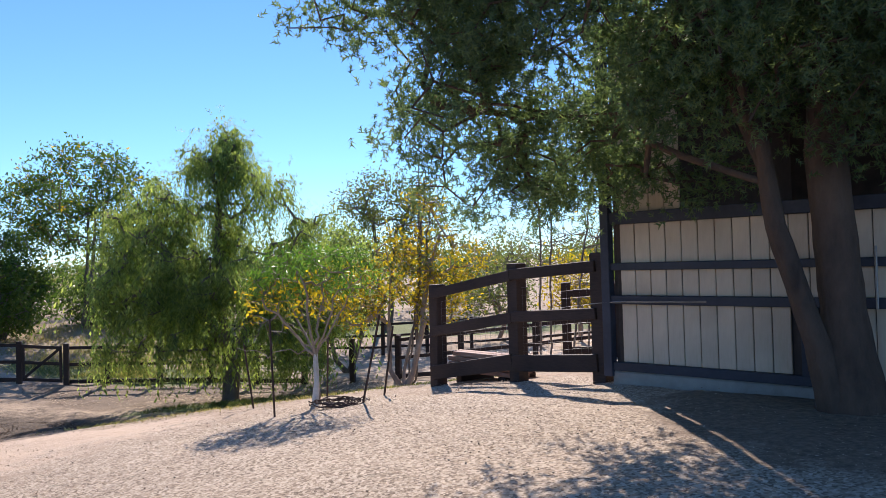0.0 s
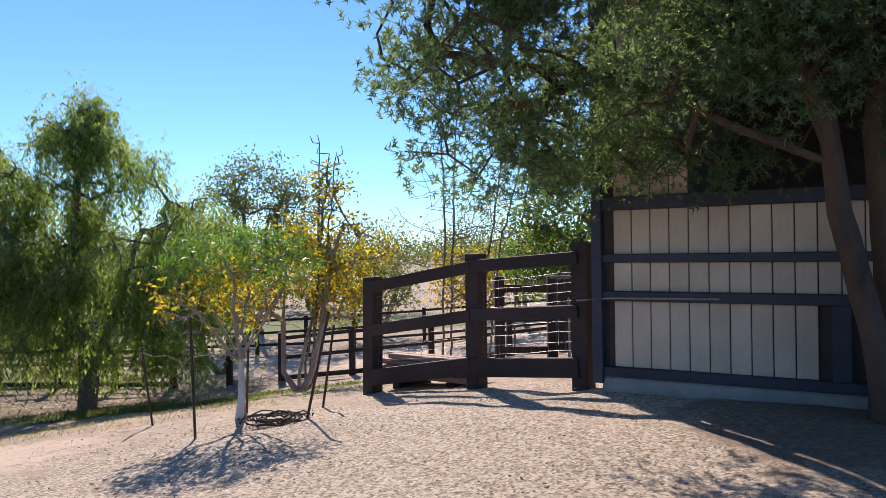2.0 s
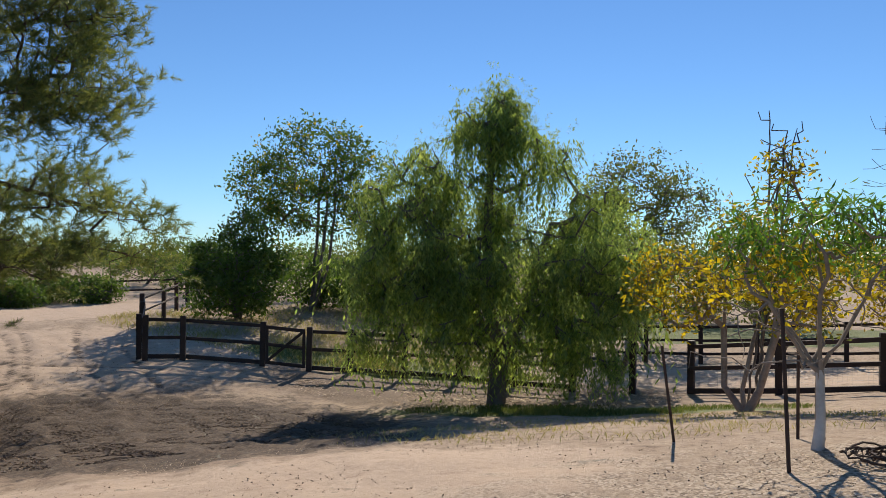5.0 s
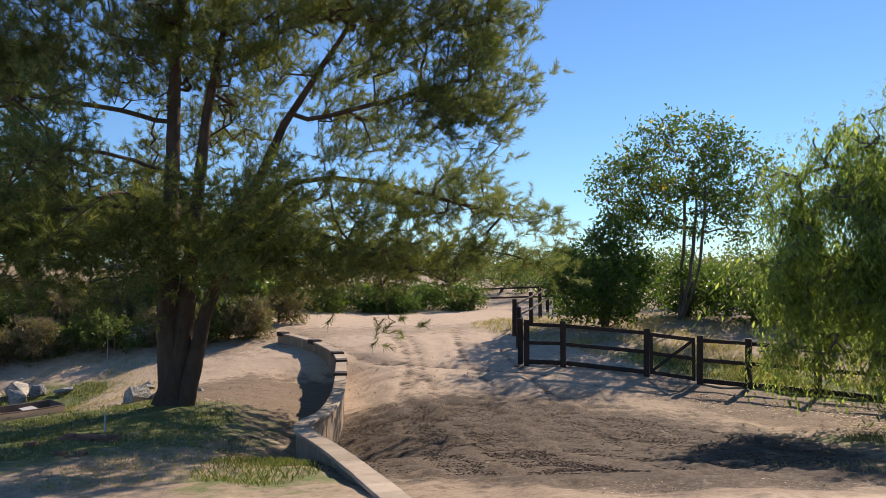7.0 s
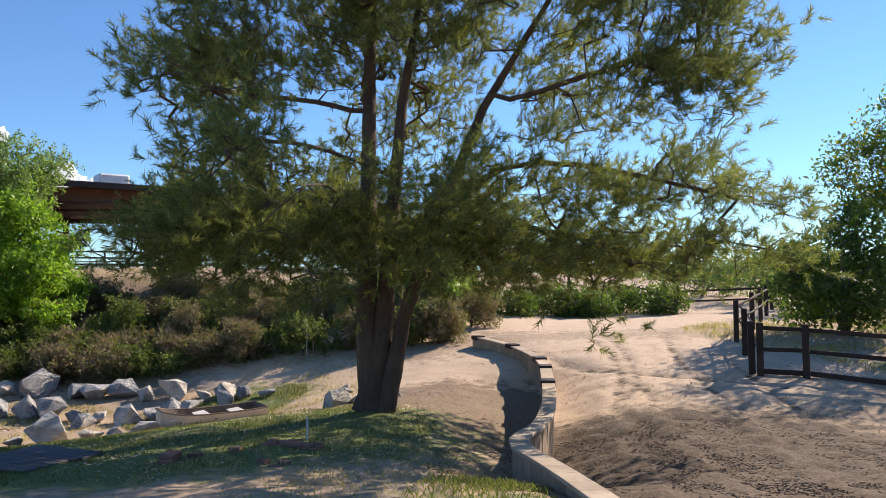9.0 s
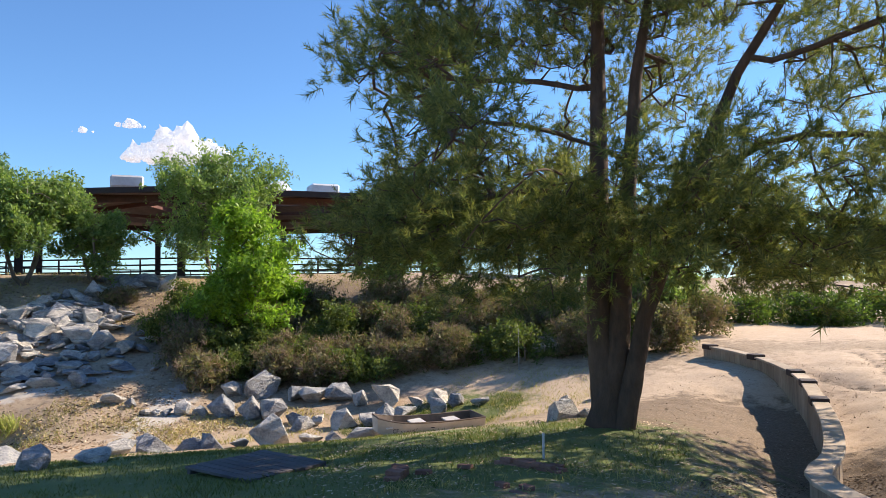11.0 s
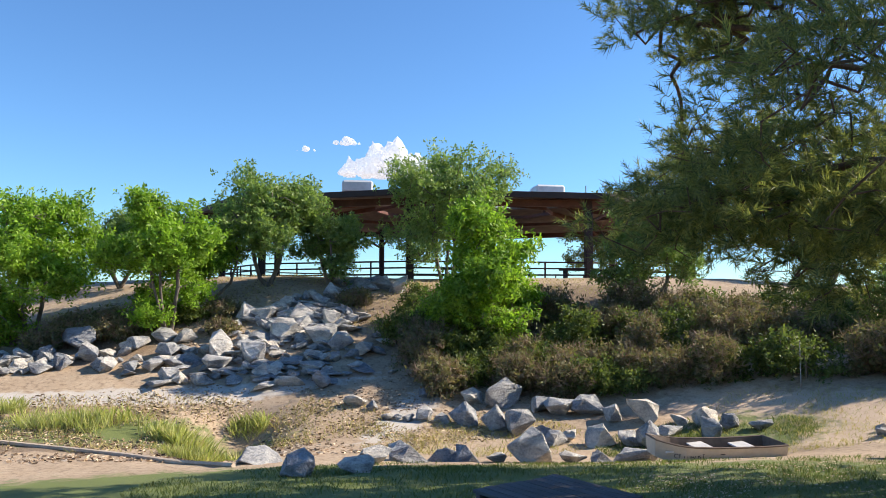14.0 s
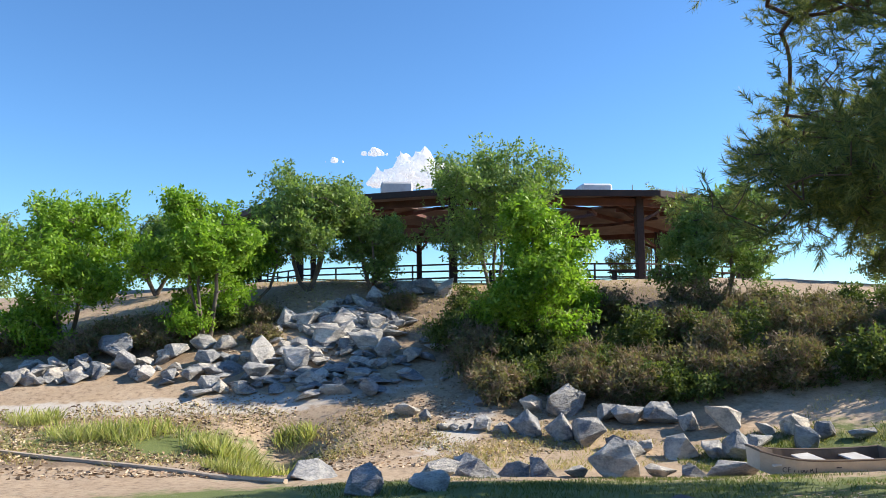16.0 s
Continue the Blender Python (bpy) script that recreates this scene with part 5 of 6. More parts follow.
def make_young_tree():
    rng = np.random.default_rng(91)
    b = np.array(on_ground(-1.85, 10.75, -0.05))
    fork = b + (0.02, 0, 0.72)
    lines = [[b, b + (0.03, 0, 0.4), fork]]
    for a, r, h in [(0.3, 0.55, 1.6), (1.4, 0.35, 1.75), (2.5, 0.6, 1.55), (3.6, 0.7, 1.5), (4.6, 0.4, 1.7), (5.6, 0.5, 1.6)]:
        lines.append([fork, fork + (math.cos(a) * r * 0.45, math.sin(a) * r * 0.45, (h - 0.72) * 0.45), fork + (math.cos(a) * r, math.sin(a) * r, h - 0.72)])
    top = [(tuple(b + c), r) for c, r in [((0.0, 0, 1.95), (0.75, 0.6, 0.28)), ((-0.45, 0, 1.75), (0.45, 0.45, 0.3)), ((0.5, 0, 1.8), (0.4, 0.4, 0.3))]]
    low = [(tuple(b + c), r) for c, r in [((-0.6, -0.1, 1.45), (0.4, 0.4, 0.35)), ((-0.1, 0, 1.5), (0.6, 0.5, 0.3))]]
    bare = [(tuple(b + c), r) for c, r in [((-0.3, 0, 1.15), (0.8, 0.6, 0.45)), ((0.5, 0, 1.3), (0.5, 0.5, 0.4)), ((-0.85, -0.2, 0.75), (0.35, 0.3, 0.2))]]
    p1, p2, p3 = lobe_points(rng, top, 150, 0.2), lobe_points(rng, low, 55, 0.2), lobe_points(rng, bare, 90, 0.3)
    arr, par, rad = grow(rng, lines, np.concatenate([p1, p2, p3]), 0.12, 0.12, 0.0026, 0.48, 0, 0.4)
    wood = wood_mesh("branchwork", arr, par, np.minimum(rad, 0.035), PALE_BARK, 5)
    white = trunk_mesh([[b, b + (0.03, 0, 0.35), fork + (0, 0, 0.02)]], [[0.055, 0.038, 0.033]], WHITEWASH, rng, 10)
    hang = np.stack([rng.normal(0, 0.5, len(p1) * 12), rng.normal(0, 0.5, len(p1) * 12), rng.uniform(-1.3, 0.3, len(p1) * 12)], 1)
    v, f = scatter(SLIM_LEAF, LEAF_FACES, np.repeat(p1, 12, 0) + rng.normal(0, 0.075, (len(p1) * 12, 3)), rng.uniform(0.08, 0.14, len(p1) * 12), rng, "any", hang)
    green = mesh_of("crown", v, f, PEACH_LEAVES)
    yel = crown("foliage", rng, p2, 0.07, 6, LEAF, LEAF_FACES, 0.085, YELLOW_LEAVES)
    plant("young_tree", "young fruit tree with a whitewashed trunk and drooping green leaves", "tree", tuple(b), white, [("branchwork", wood, "bare pale branches"), ("crown", green, "long drooping green leaves"), ("foliage", yel, "yellowing leaves")])


make_young_tree()

# trees on the bank below the pavilion
def bank_tree(xy, wide, high, seed, mat, label, per=34, leaf=0.17, stems=4, tips=250, low=0.2, name="leafy_tree"):
    w = wide / 2 * 1.3
    rng = np.random.default_rng(seed)
    lobes = [((0, 0, high * 0.66), (w * 0.62, w * 0.62, high * 0.27))]
    for k in range(11):
        a, f = k * 2.4 + rng.uniform(-0.5, 0.5), rng.uniform(low, 0.92)
        r = w * (1.15 - abs(f - 0.55)) * rng.uniform(0.45, 0.72)
        lobes.append(((math.cos(a) * r, math.sin(a) * r, high * f), (w * rng.uniform(0.26, 0.42), w * rng.uniform(0.26, 0.42), high * rng.uniform(0.08, 0.14))))
    tv, tf = spray(7, rng, 1.0, 0.6, 0.4, 0.3)
    return broad_tree(name, label, xy, lobes, tips, per // 4, wide * 0.055, leaf * 2.1, mat, GREY_BARK, seed, stems, 0.2, 0.011, template=(tv, tf), stem_lean=0.6, group="trees on the bank", shell=0.35)


bank_tree((-46.4, -7.6), 4.7, 6.6, 101, BRIGHT_LEAVES, "bright green feathery tree on the bank above the rocks", 60, low=0.1)
bank_tree((-45.7, -1.9), 3.6, 6.0, 102, BRIGHT_LEAVES, "bright green feathery young tree on the bank", 56, low=0.1)
bank_tree((-48.6, -0.5), 2.0, 3.9, 114, BRIGHT_LEAVES, "small bright green sapling on the bank", 40, low=0.35, tips=110)
bank_tree((-50.0, 1.8), 5.0, 5.8, 103, MID_LEAVES, "several-stemmed green tree in front of the pavilion", 44, low=0.3)
bank_tree((-50.4, 4.9), 3.0, 3.7, 104, MID_LEAVES, "low several-stemmed green tree before the pavilion railing", 40, tips=160)
bank_tree((-49.8, 10.6), 5.9, 7.2, 105, MID_LEAVES, "tall green tree in front of the pavilion roof", 52, low=0.25)
bank_tree((-42.6, 11.2), 3.9, 6.0, 106, BRIGHT_LEAVES, "bright yellow-green tree at the foot of the bank", 64, low=0.22)
bank_tree((-44.6, 19.3), 4.4, 5.0, 107, MID_LEAVES, "green small-leaved tree on the dry bank", 44)
bank_tree((-54.5, -6.0), 4.0, 4.4, 108, MID_LEAVES, "green tree on the hilltop", 34)
bank_tree((-55, -15.0), 6.0, 5.0, 109, MID_LEAVES, "green tree on the hilltop", 34)
bank_tree((-78.0, 29.0), 6.0, 8.6, 110, OLIVE_LEAVES, "tall pale tree behind the pavilion", 40, leaf=0.24)
bank_tree((-36.5, 27.0), 4.5, 4.5, 111, MID_LEAVES, "green tree on the slope behind the pine", 36)
bank_tree((-52.0, 33.0), 5.5, 5.0, 112, OLIVE_LEAVES, "olive-green tree on the slope", 36)
bank_tree((-60.0, 44.0), 6.0, 5.5, 113, OLIVE_LEAVES, "olive-green tree at the end of the track", 36)


# ---- shrubs on the bank ----
def make_shrub(x, y, w, h, mat, seed, label, dry):
    rng = np.random.default_rng(seed)
    b = np.array(on_ground(x, y, -0.05))
    lobes = [(tuple(b + (rng.uniform(-w, w) * 0.4, rng.uniform(-w, w) * 0.4, h * rng.uniform(0.35, 0.6))), (w * 0.5, w * 0.5, h * 0.45)) for _ in range(4)]
    pts = lobe_points(rng, lobes, 60, 0.35)
    arr, par, rad = grow(rng, [[b, b + (0, 0, h * 0.3)]], pts, 0.25, 0.15, 0.006, 0.5, 0, 0.4)
    tv, tf = spray(5, rng, 1.0, 0.6, 0.45)
    cr = [("crown", crown("crown", rng, pts, w * 0.1, 10, tv, tf, 0.24, mat, 0.8), "")]
    if dry:
        nv, nf = needle_tuft(7, 0.9, 0.035, rng)
        cr.append(("deadwood", crown("deadwood", rng, pts, w * 0.11, 3, nv, nf, 0.34, DRY_TWIGS, 0.8, b), "dry bare twigs"))
    plant("shrub", label, "shrub", tuple(b), wood_mesh("trunk", arr, par, rad, GREY_BARK, 4), cr, "shrubs on the bank")


def make_shrubs():
    rng = np.random.default_rng(7)
    k = 0
    for row, (x0, y0, x1, y1, n, h) in enumerate([(-40.8, 7.8, -37.6, 15.5, 8, 1.0), (-42.2, 7.2, -39.0, 16.5, 9, 1.3), (-44.2, 6.9, -40.8, 17.5, 9, 1.3), (-46.0, 8.0, -42.6, 18.8, 8, 1.3), (-38.6, 15.0, -34.4, 22.2, 7, 1.3), (-40.5, 16.5, -37.0, 23.5, 7, 1.5), (-42.8, 18.0, -39.0, 25.0, 7, 1.5), (-34.0, 22.0, -31.0, 25.0, 4, 1.3), (-36.5, 24.5, -33.5, 28.0, 4, 1.5), (-46.0, -6.6, -46.6, -1.0, 5, 0.7)]):
        for i in range(n):
            f = (i + 0.5) / n
            x, y = x0 + (x1 - x0) * f + rng.uniform(-0.5, 0.5), y0 + (y1 - y0) * f + rng.uniform(-0.5, 0.5)
            green = rng.random() < (0.5 if row < 4 else 0.35)
            make_shrub(x, y, rng.uniform(1.0, 1.7), h * rng.uniform(0.9, 1.5), GREEN_SCRUB if green else SCRUB_LEAVES, 200 + k, "low green shrub on the pond bank" if green else "dry brown-green shrub on the pond bank", not green)
            k += 1


make_shrubs()
for k, (x, y, w, h) in enumerate([(-46.2, -5.6, 1.5, 0.8), (-46.6, -4.2, 1.4, 0.7), (-45.4, -3.6, 1.2, 0.7), (-46.0, -9.6, 1.6, 0.8), (-44.9, -6.4, 1.1, 0.6), (-46.9, 0.2, 1.3, 0.6), (-45.2, 0.4, 0.9, 0.6), (-48.0, 5.8, 1.2, 0.6)]):
    make_shrub(x, y, w, h, SCRUB_LEAVES, 280 + k, "low dry brush on the bank above the rocks", True)


# ---- rocks ----
def rock_mesh(seed, mat, flat=0.75):
    """An angular boulder: the hull of random points, with broken corners. About one metre across, standing on z = 0."""
    rng = np.random.default_rng(seed)
    bm = bmesh.new()
    d = rng.normal(size=(12, 3))
    d /= np.linalg.norm(d, axis=1)[:, None]
    d *= rng.uniform(0.8, 1.1, (12, 1)) * (0.54, 0.45, 0.5 * flat)
    for p in d:
        bm.verts.new(p)
    hull = bmesh.ops.convex_hull(bm, input=bm.verts[:])
    loose = [v for v in bm.verts if not v.link_faces]
    bmesh.ops.delete(bm, geom=loose, context="VERTS")
    bmesh.ops.bevel(bm, geom=bm.edges[:], offset=0.02, segments=1, affect="EDGES", clamp_overlap=True)
    bmesh.ops.triangulate(bm, faces=bm.faces[:])
    bmesh.ops.subdivide_edges(bm, edges=[e for e in bm.edges if e.calc_length() > 0.16], cuts=1)
    bmesh.ops.triangulate(bm, faces=bm.faces[:])
    for v in bm.verts:
        v.co += v.co.normalized() * 0.03 * noise.fractal(v.co * 8 + Vector((seed, 0, 0)), 0.8, 2, 4)
    low = min(v.co.z for v in bm.verts)
    for v in bm.verts:
        v.co.z -= low
    me = bpy.data.meshes.new("boulder")
    bm.to_mesh(me)
    bm.free()
    me.materials.append(mat)
    return me


ROCK_MESHES = [rock_mesh(300 + k, ROCK if k % 3 else ROCK_BLUE, 0.62 + 0.05 * (k % 5)) for k in range(14)]


def put_rocks(places, label, group, seed, sink=0.14, tall=1.0, name="boulder", scale=1.0):
    rng = np.random.default_rng(seed)
    for x, y, size in places:
        me = ROCK_MESHES[int(rng.integers(len(ROCK_MESHES)))]
        ob = new(name, me)
        s = size * scale * rng.uniform(1.1, 1.35)
        ob.matrix_world = Matrix.Translation(on_ground(x, y, -sink * size)) @ Euler((rng.uniform(-0.25, 0.25), rng.uniform(-0.25, 0.25), rng.uniform(0, 6.28))).to_matrix().to_4x4() @ Matrix.Diagonal((s, s, s * tall * rng.uniform(0.75, 1.1), 1))
        tagged(ob, label, name, group)


ROCKS_SHORE = [(-31.0, 3.2, 1.03), (-26.4, 4.2, 0.66), (-26.5, 5.3, 0.74), (-29.7, 5.9, 0.85), (-30.4, 6.7, 1.08), (-30.5, 7.5, 0.71), (-30.0, 8.1, 0.88), (-29.8, 8.7, 0.62), (-29.4, 9.4, 0.97), (-30.0, 10.6, 0.57), (-29.5, 11.2, 0.69), (-29.5, 12.1, 1.13)]
ROCKS_ROW = [(-38.5, 9.7, 0.85), (-36.4, 9.1, 1.13), (-35.7, 9.9, 0.98), (-38.0, 10.8, 1.31), (-35.0, 10.6, 1.06), (-37.2, 11.8, 0.91), (-34.5, 11.3, 0.73), (-36.8, 12.5, 1.08), (-34.1, 11.9, 0.87), (-33.5, 11.2, 0.69), (-36.5, 13.2, 1.06), (-33.2, 12.5, 1.04), (-35.5, 13.7, 0.77), (-32.9, 13.1, 0.75), (-34.9, 14.5, 1.04), (-32.4, 13.6, 0.89), (-34.1, 15.2, 0.71), (-33.0, 14.5, 1.07), (-33.6, 15.8, 0.87), (-32.3, 15.4, 0.74), (-32.9, 16.2, 0.61), (-32.1, 16.8, 0.65), (-38.7, 5.7, 0.75), (-39.2, 8.3, 0.65)]
ROCKS_SMALL = [(-37.4, 6.7, 0.43), (-37.3, 7.1, 0.46), (-37.1, 7.4, 0.43), (-37.1, 7.9, 0.64), (-36.8, 8.4, 0.6), (-38.3, 6.3, 0.48), (-36.5, 11.2, 0.35), (-37.2, 9.5, 0.43)]
ROCKS_TRUNK = [(-28.6, 17.7, 0.53), (-24.7, 15.3, 0.74), (-28.2, 18.7, 0.63), (-24.6, 15.8, 0.5), (-33.6, 15.8, 0.66), (-33.0, 16.3, 0.54), (-32.1, 16.8, 0.5), (-29.1, 18.1, 0.37), (-24.6, 17.0, 0.41)]
ROCKS_CASCADE = [(-44.7, -5.1, 1.44), (-43.6, -6.9, 0.85), (-43.4, -7.8, 0.84), (-44.0, -6.2, 0.86), (-43.1, -5.2, 0.84), (-44.4, -2.8, 0.89), (-45.0, -1.9, 1.02), (-42.9, -0.7, 1.17), (-43.5, 0.4, 1.41), (-42.6, 0.6, 1.27), (-43.1, 2.0, 1.19), (-45.0, 3.0, 1.39), (-46.4, 2.0, 1.09), (-46.5, 1.3, 0.97), (-46.1, 3.6, 1.2), (-44.3, 4.4, 1.37), (-43.9, 5.3, 1.13), (-42.0, 4.1, 0.95), (-40.8, 4.5, 0.81), (-40.9, 3.4, 1.01), (-41.5, 1.4, 0.81), (-41.5, 0.2, 0.73), (-41.8, -1.0, 0.69), (-42.5, -3.4, 0.83), (-43.5, -4.3, 0.96), (-45.8, 4.9, 0.96), (-46.9, 4.0, 0.99), (-47.1, 2.6, 0.89), (-48.6, 5.0, 1.04), (-50.1, 6.6, 1.37), (-50.2, 7.3, 1.1), (-49.8, 8.5, 1.09)]

put_rocks(ROCKS_SHORE, "blue-grey angular boulder at the edge of the lawn", "boulders by the lawn", 1, 0.12)
put_rocks(ROCKS_ROW, "large pale grey angular boulder in a row beside the dry pond", "boulders in the row", 2, 0.1, 1.1, scale=0.95)
put_rocks(ROCKS_SMALL, "small pale squared stone beside the cement swale", "small stones", 3, name="small_stone")
put_rocks(ROCKS_TRUNK, "grey boulder on the grass near the pine", "boulders near the pine", 4)
put_rocks(ROCKS_CASCADE, "big pale granite boulder in the rock cascade", "cascade boulders", 5, 0.1, 1.0)


def cascade_stones():
    """Smaller stones packed down the slope between the big ones."""
    rng = np.random.default_rng(12)
    out = []
    while len(out) < 285:
        f = rng.random()
        if rng.random() < 0.62:
            x, y = -41.2 - f * 6.5, 2.6 + f * 1.2 + rng.normal(0, 1.0 + (1 - f) * 1.2)
        elif rng.random() < 0.75:
            x, y = -42.2 - rng.uniform(0, 2.0), -10.5 + f * 12
        else:
            x, y = -48 - f * 3.2, 4.0 + f * 3.5 + rng.normal(0, 0.7)
        out.append((x, y, float(rng.choice([0.3, 0.4, 0.5, 0.65, 0.8], p=[0.15, 0.27, 0.27, 0.2, 0.11]))))
    put_rocks(out, "broken pale granite stone in the rock cascade", "cascade stones", 6, 0.05, 0.9, "stone")


cascade_stones()


def cascade_slabs():
    """Flat broken slabs that step down between the boulders."""
    rng = np.random.default_rng(14)
    out = []
    for k in range(80):
        f = rng.random()
        out.append((-41.0 - f * 6.8, 3.0 + f * 1.2 + rng.normal(0, 1.0 + (1 - f) * 1.3), rng.uniform(0.6, 1.1)))
    put_rocks(out, "flat pale broken slab stepping down the rock cascade", "cascade slabs", 7, 0.02, 0.38, "stone_slab")


cascade_slabs()


# ---- boat ----
def make_boat():
    a, c = Vector((-28.6, 12.0, 0)), Vector((-28.3, 14.75, 0))
    mid = (a + c) / 2
    turn = math.degrees(math.atan2(c.y - a.y, c.x - a.x))
    z = float(ground_z(mid.x, mid.y))
    root = thing("boat", "faded cream flat-bottomed rowing boat beached on dry sand", "boat", (mid.x, mid.y, z - 0.05), turn)
    L, n = 2.85, 14

    def section(f):
        wide = 0.62 * (1 - 0.42 * max(0.0, (0.25 - f) / 0.25) ** 1.5)
        rise = 0.20 * max(0.0, (0.32 - f) / 0.32) ** 2
        return wide, rise

    def shell(inset, top, bottom):
        bm = bmesh.new()
        rings = []
        for k in range(n + 1):
            f = k / n
            w, rise = section(f)
            x = (f - 0.5) * (L - 2 * inset)
            sheer = 0.05 * (abs(f - 0.5) * 2) ** 2
            rings.append([bm.verts.new((x, s * (w - inset) * ww, zz)) for s, ww, zz in ((-1, 1, top - 0.08 + sheer + rise * 0.5), (-1, 0.82, bottom + rise + inset), (1, 0.82, bottom + rise + inset), (1, 1, top - 0.08 + sheer + rise * 0.5))])
        for u, v in zip(rings, rings[1:]):
            for k in range(3):
                bm.faces.new((u[k], u[k + 1], v[k + 1], v[k]))
        bm.faces.new(rings[0])
        bm.faces.new(rings[-1][::-1])
        return bm, rings

    bm, _ = shell(0.0, 0.5, 0.0)
    hull = part("hull", bm, BOAT_HULL, root, "faded cream hull")
    bm, _ = shell(0.03, 0.5, 0.02)
    bmesh.ops.reverse_faces(bm, faces=bm.faces[:])
    part("inside", bm, BOAT_IN, root, "dirty brown inside")
    for s in (-1, 1):
        pts = []
        for k in range(n + 1):
            f = k / n
            w, rise = section(f)
            pts.append(((f - 0.5) * L, s * (w - 0.005), 0.425 + 0.05 * (abs(f - 0.5) * 2) ** 2 + rise * 0.5))
        part("gunwale", rod(pts, 0.024), BOAT_IN, root)
    for x, w in ((-L / 2 + 0.01, 0.36), (L / 2 - 0.01, 0.61)):
        zz = 0.475 + (0.1 if x < 0 else 0)
        part("gunwale", rod([(x, -w, zz), (x, w, zz)], 0.024), BOAT_IN, root)
    for x, w in ((-1.05, 0.98), (-0.24, 1.16), (0.74, 1.16)):
        part("bench", block((0.36, w, 0.035), pose(x, 0, 0.33, 0, -6, 0), 0.006), BENCH_WHITE, root, "white plank bench")
    text = bpy.data.curves.new("registration", "FONT")
    text.body, text.size, text.extrude = "CF 7180 RT", 0.135, 0.002
    ob = under(new("registration", text), hull)
    ob.matrix_basis = pose(-1.08, -0.525, 0.2, 80, 0, -6.5)
    text.materials.append(INK)
    tagged(ob, "dark registration lettering")
    part("registration_line", block((0.10, 0.012, 0.02), pose(-0.02, -0.60, 0.29), 0.002), INK, hull)


make_boat()


# ---- small things on the lawn ----
def make_hatch():
    x, y = -21.9, 7.75
    root = thing("well_cover", "weathered dark wooden hatch on a low concrete well", "well cover", on_ground(x, y, -0.2), 28)
    part("well", block((1.1, 1.0, 0.5), pose(-0.15, 0, 0.0), 0.03), CONCRETE, root, "concrete well ring")
    for k in range(9):
        part("board", block((1.6, 0.16, 0.045), pose(random.uniform(-0.03, 0.03), (k - 4) * 0.172, 0.30, 0, random.uniform(-0.5, 0.5), random.uniform(-0.6, 0.6)), 0.006), DECK, root)
    for s in (-1, 1):
        part("batten", block((0.09, 1.55, 0.07), pose(s * 0.72, 0, 0.24), 0.006), DECK, root)


make_hatch()


def brick_pile(x, y, rows, label, seed):
    rng = np.random.default_rng(seed)
    root = thing("brick_pile", label, "bricks", on_ground(x, y, -0.02), float(rng.uniform(0, 90)), "brick piles")
    bm = block((0.23, 0.11, 0.065), None, 0.006)
    me = bpy.data.meshes.new("brick")
    bm.to_mesh(me)
    bm.free()
    me.materials.append(BRICK)
    for px, py, pz in rows:
        ob = under(new("brick", me), root)
        ob.matrix_basis = pose(px + rng.uniform(-0.02, 0.02), py + rng.uniform(-0.02, 0.02), pz + 0.045, rng.uniform(-4, 4), rng.uniform(-4, 4), rng.uniform(-14, 14))


brick_pile(-19.6, 9.2, [(0.0, k * 0.115, 0) for k in range(4)] + [(0.02, 0.06 + k * 0.115, 0.068) for k in range(3)] + [(0.3, 0.5, 0), (-0.2, 0.7, 0)], "small heap of loose red bricks on the grass", 1)
brick_pile(-19.9, 11.1, [(k * 0.24, 0, 0) for k in range(5)] + [(0.1 + k * 0.24, 0.01, 0.068) for k in range(4)] + [(0.2, 0.4, 0), (0.75, 0.35, 0), (0.9, 0.2, 0), (-0.3, -0.5, 0)], "low row of stacked old bricks in the grass", 2)
brick_pile(-18.4, 10.3, [(0, 0, 0), (0.3, 0.2, 0), (0.5, -0.1, 0)], "loose red bricks lying in the grass", 3)


def stake(x, y, h, label, mat=STEEL, r=0.012, lean=(0, 0), name="stake"):
    root = thing(name, label, "stake", on_ground(x, y, -0.15), group="stakes")
    part("rod", rod([(0, 0, 0), (lean[0], lean[1], h + 0.15)], r), mat, root)


stake(-20.0, 11.9, 0.42, "short white pipe stake in the grass", WHITE_METAL, 0.02)
stake(-34.4, 19.5, 1.5, "thin pale metal pole in the sand", STEEL, 0.02)

# iron stakes round the young tree, with wire strung between them
STAKES = [(-2.95, 11.7, 0.95, (-0.14, 0.0)), (-2.2, 9.95, 1.2, (-0.05, 0.05)), (-1.13, 10.0, 1.12, (0.27, 0.05)), (-0.95, 10.9, 0.95, (0.16, 0.1)), (-1.85, 11.6, 0.9, (0.02, 0.1))]
for x, y, h, lean in STAKES:
    stake(x, y, h, "leaning rusty iron stake beside the young tree", RUST, 0.015, lean)


def make_coil():
    root = thing("wire_coil", "flat coil of dark hose lying by the young tree", "coil", on_ground(-1.42, 10.15, 0.0), group="")
    rng = np.random.default_rng(3)
    for k in range(7):
        r = 0.14 + 0.03 * k
        pts = [(math.cos(a) * r * 1.2, math.sin(a) * r, 0.02 + rng.uniform(0, 0.06)) for a in np.linspace(0, math.tau, 26)]
        part("loop", rod(pts, 0.009, 5), RUST, root)


make_coil()


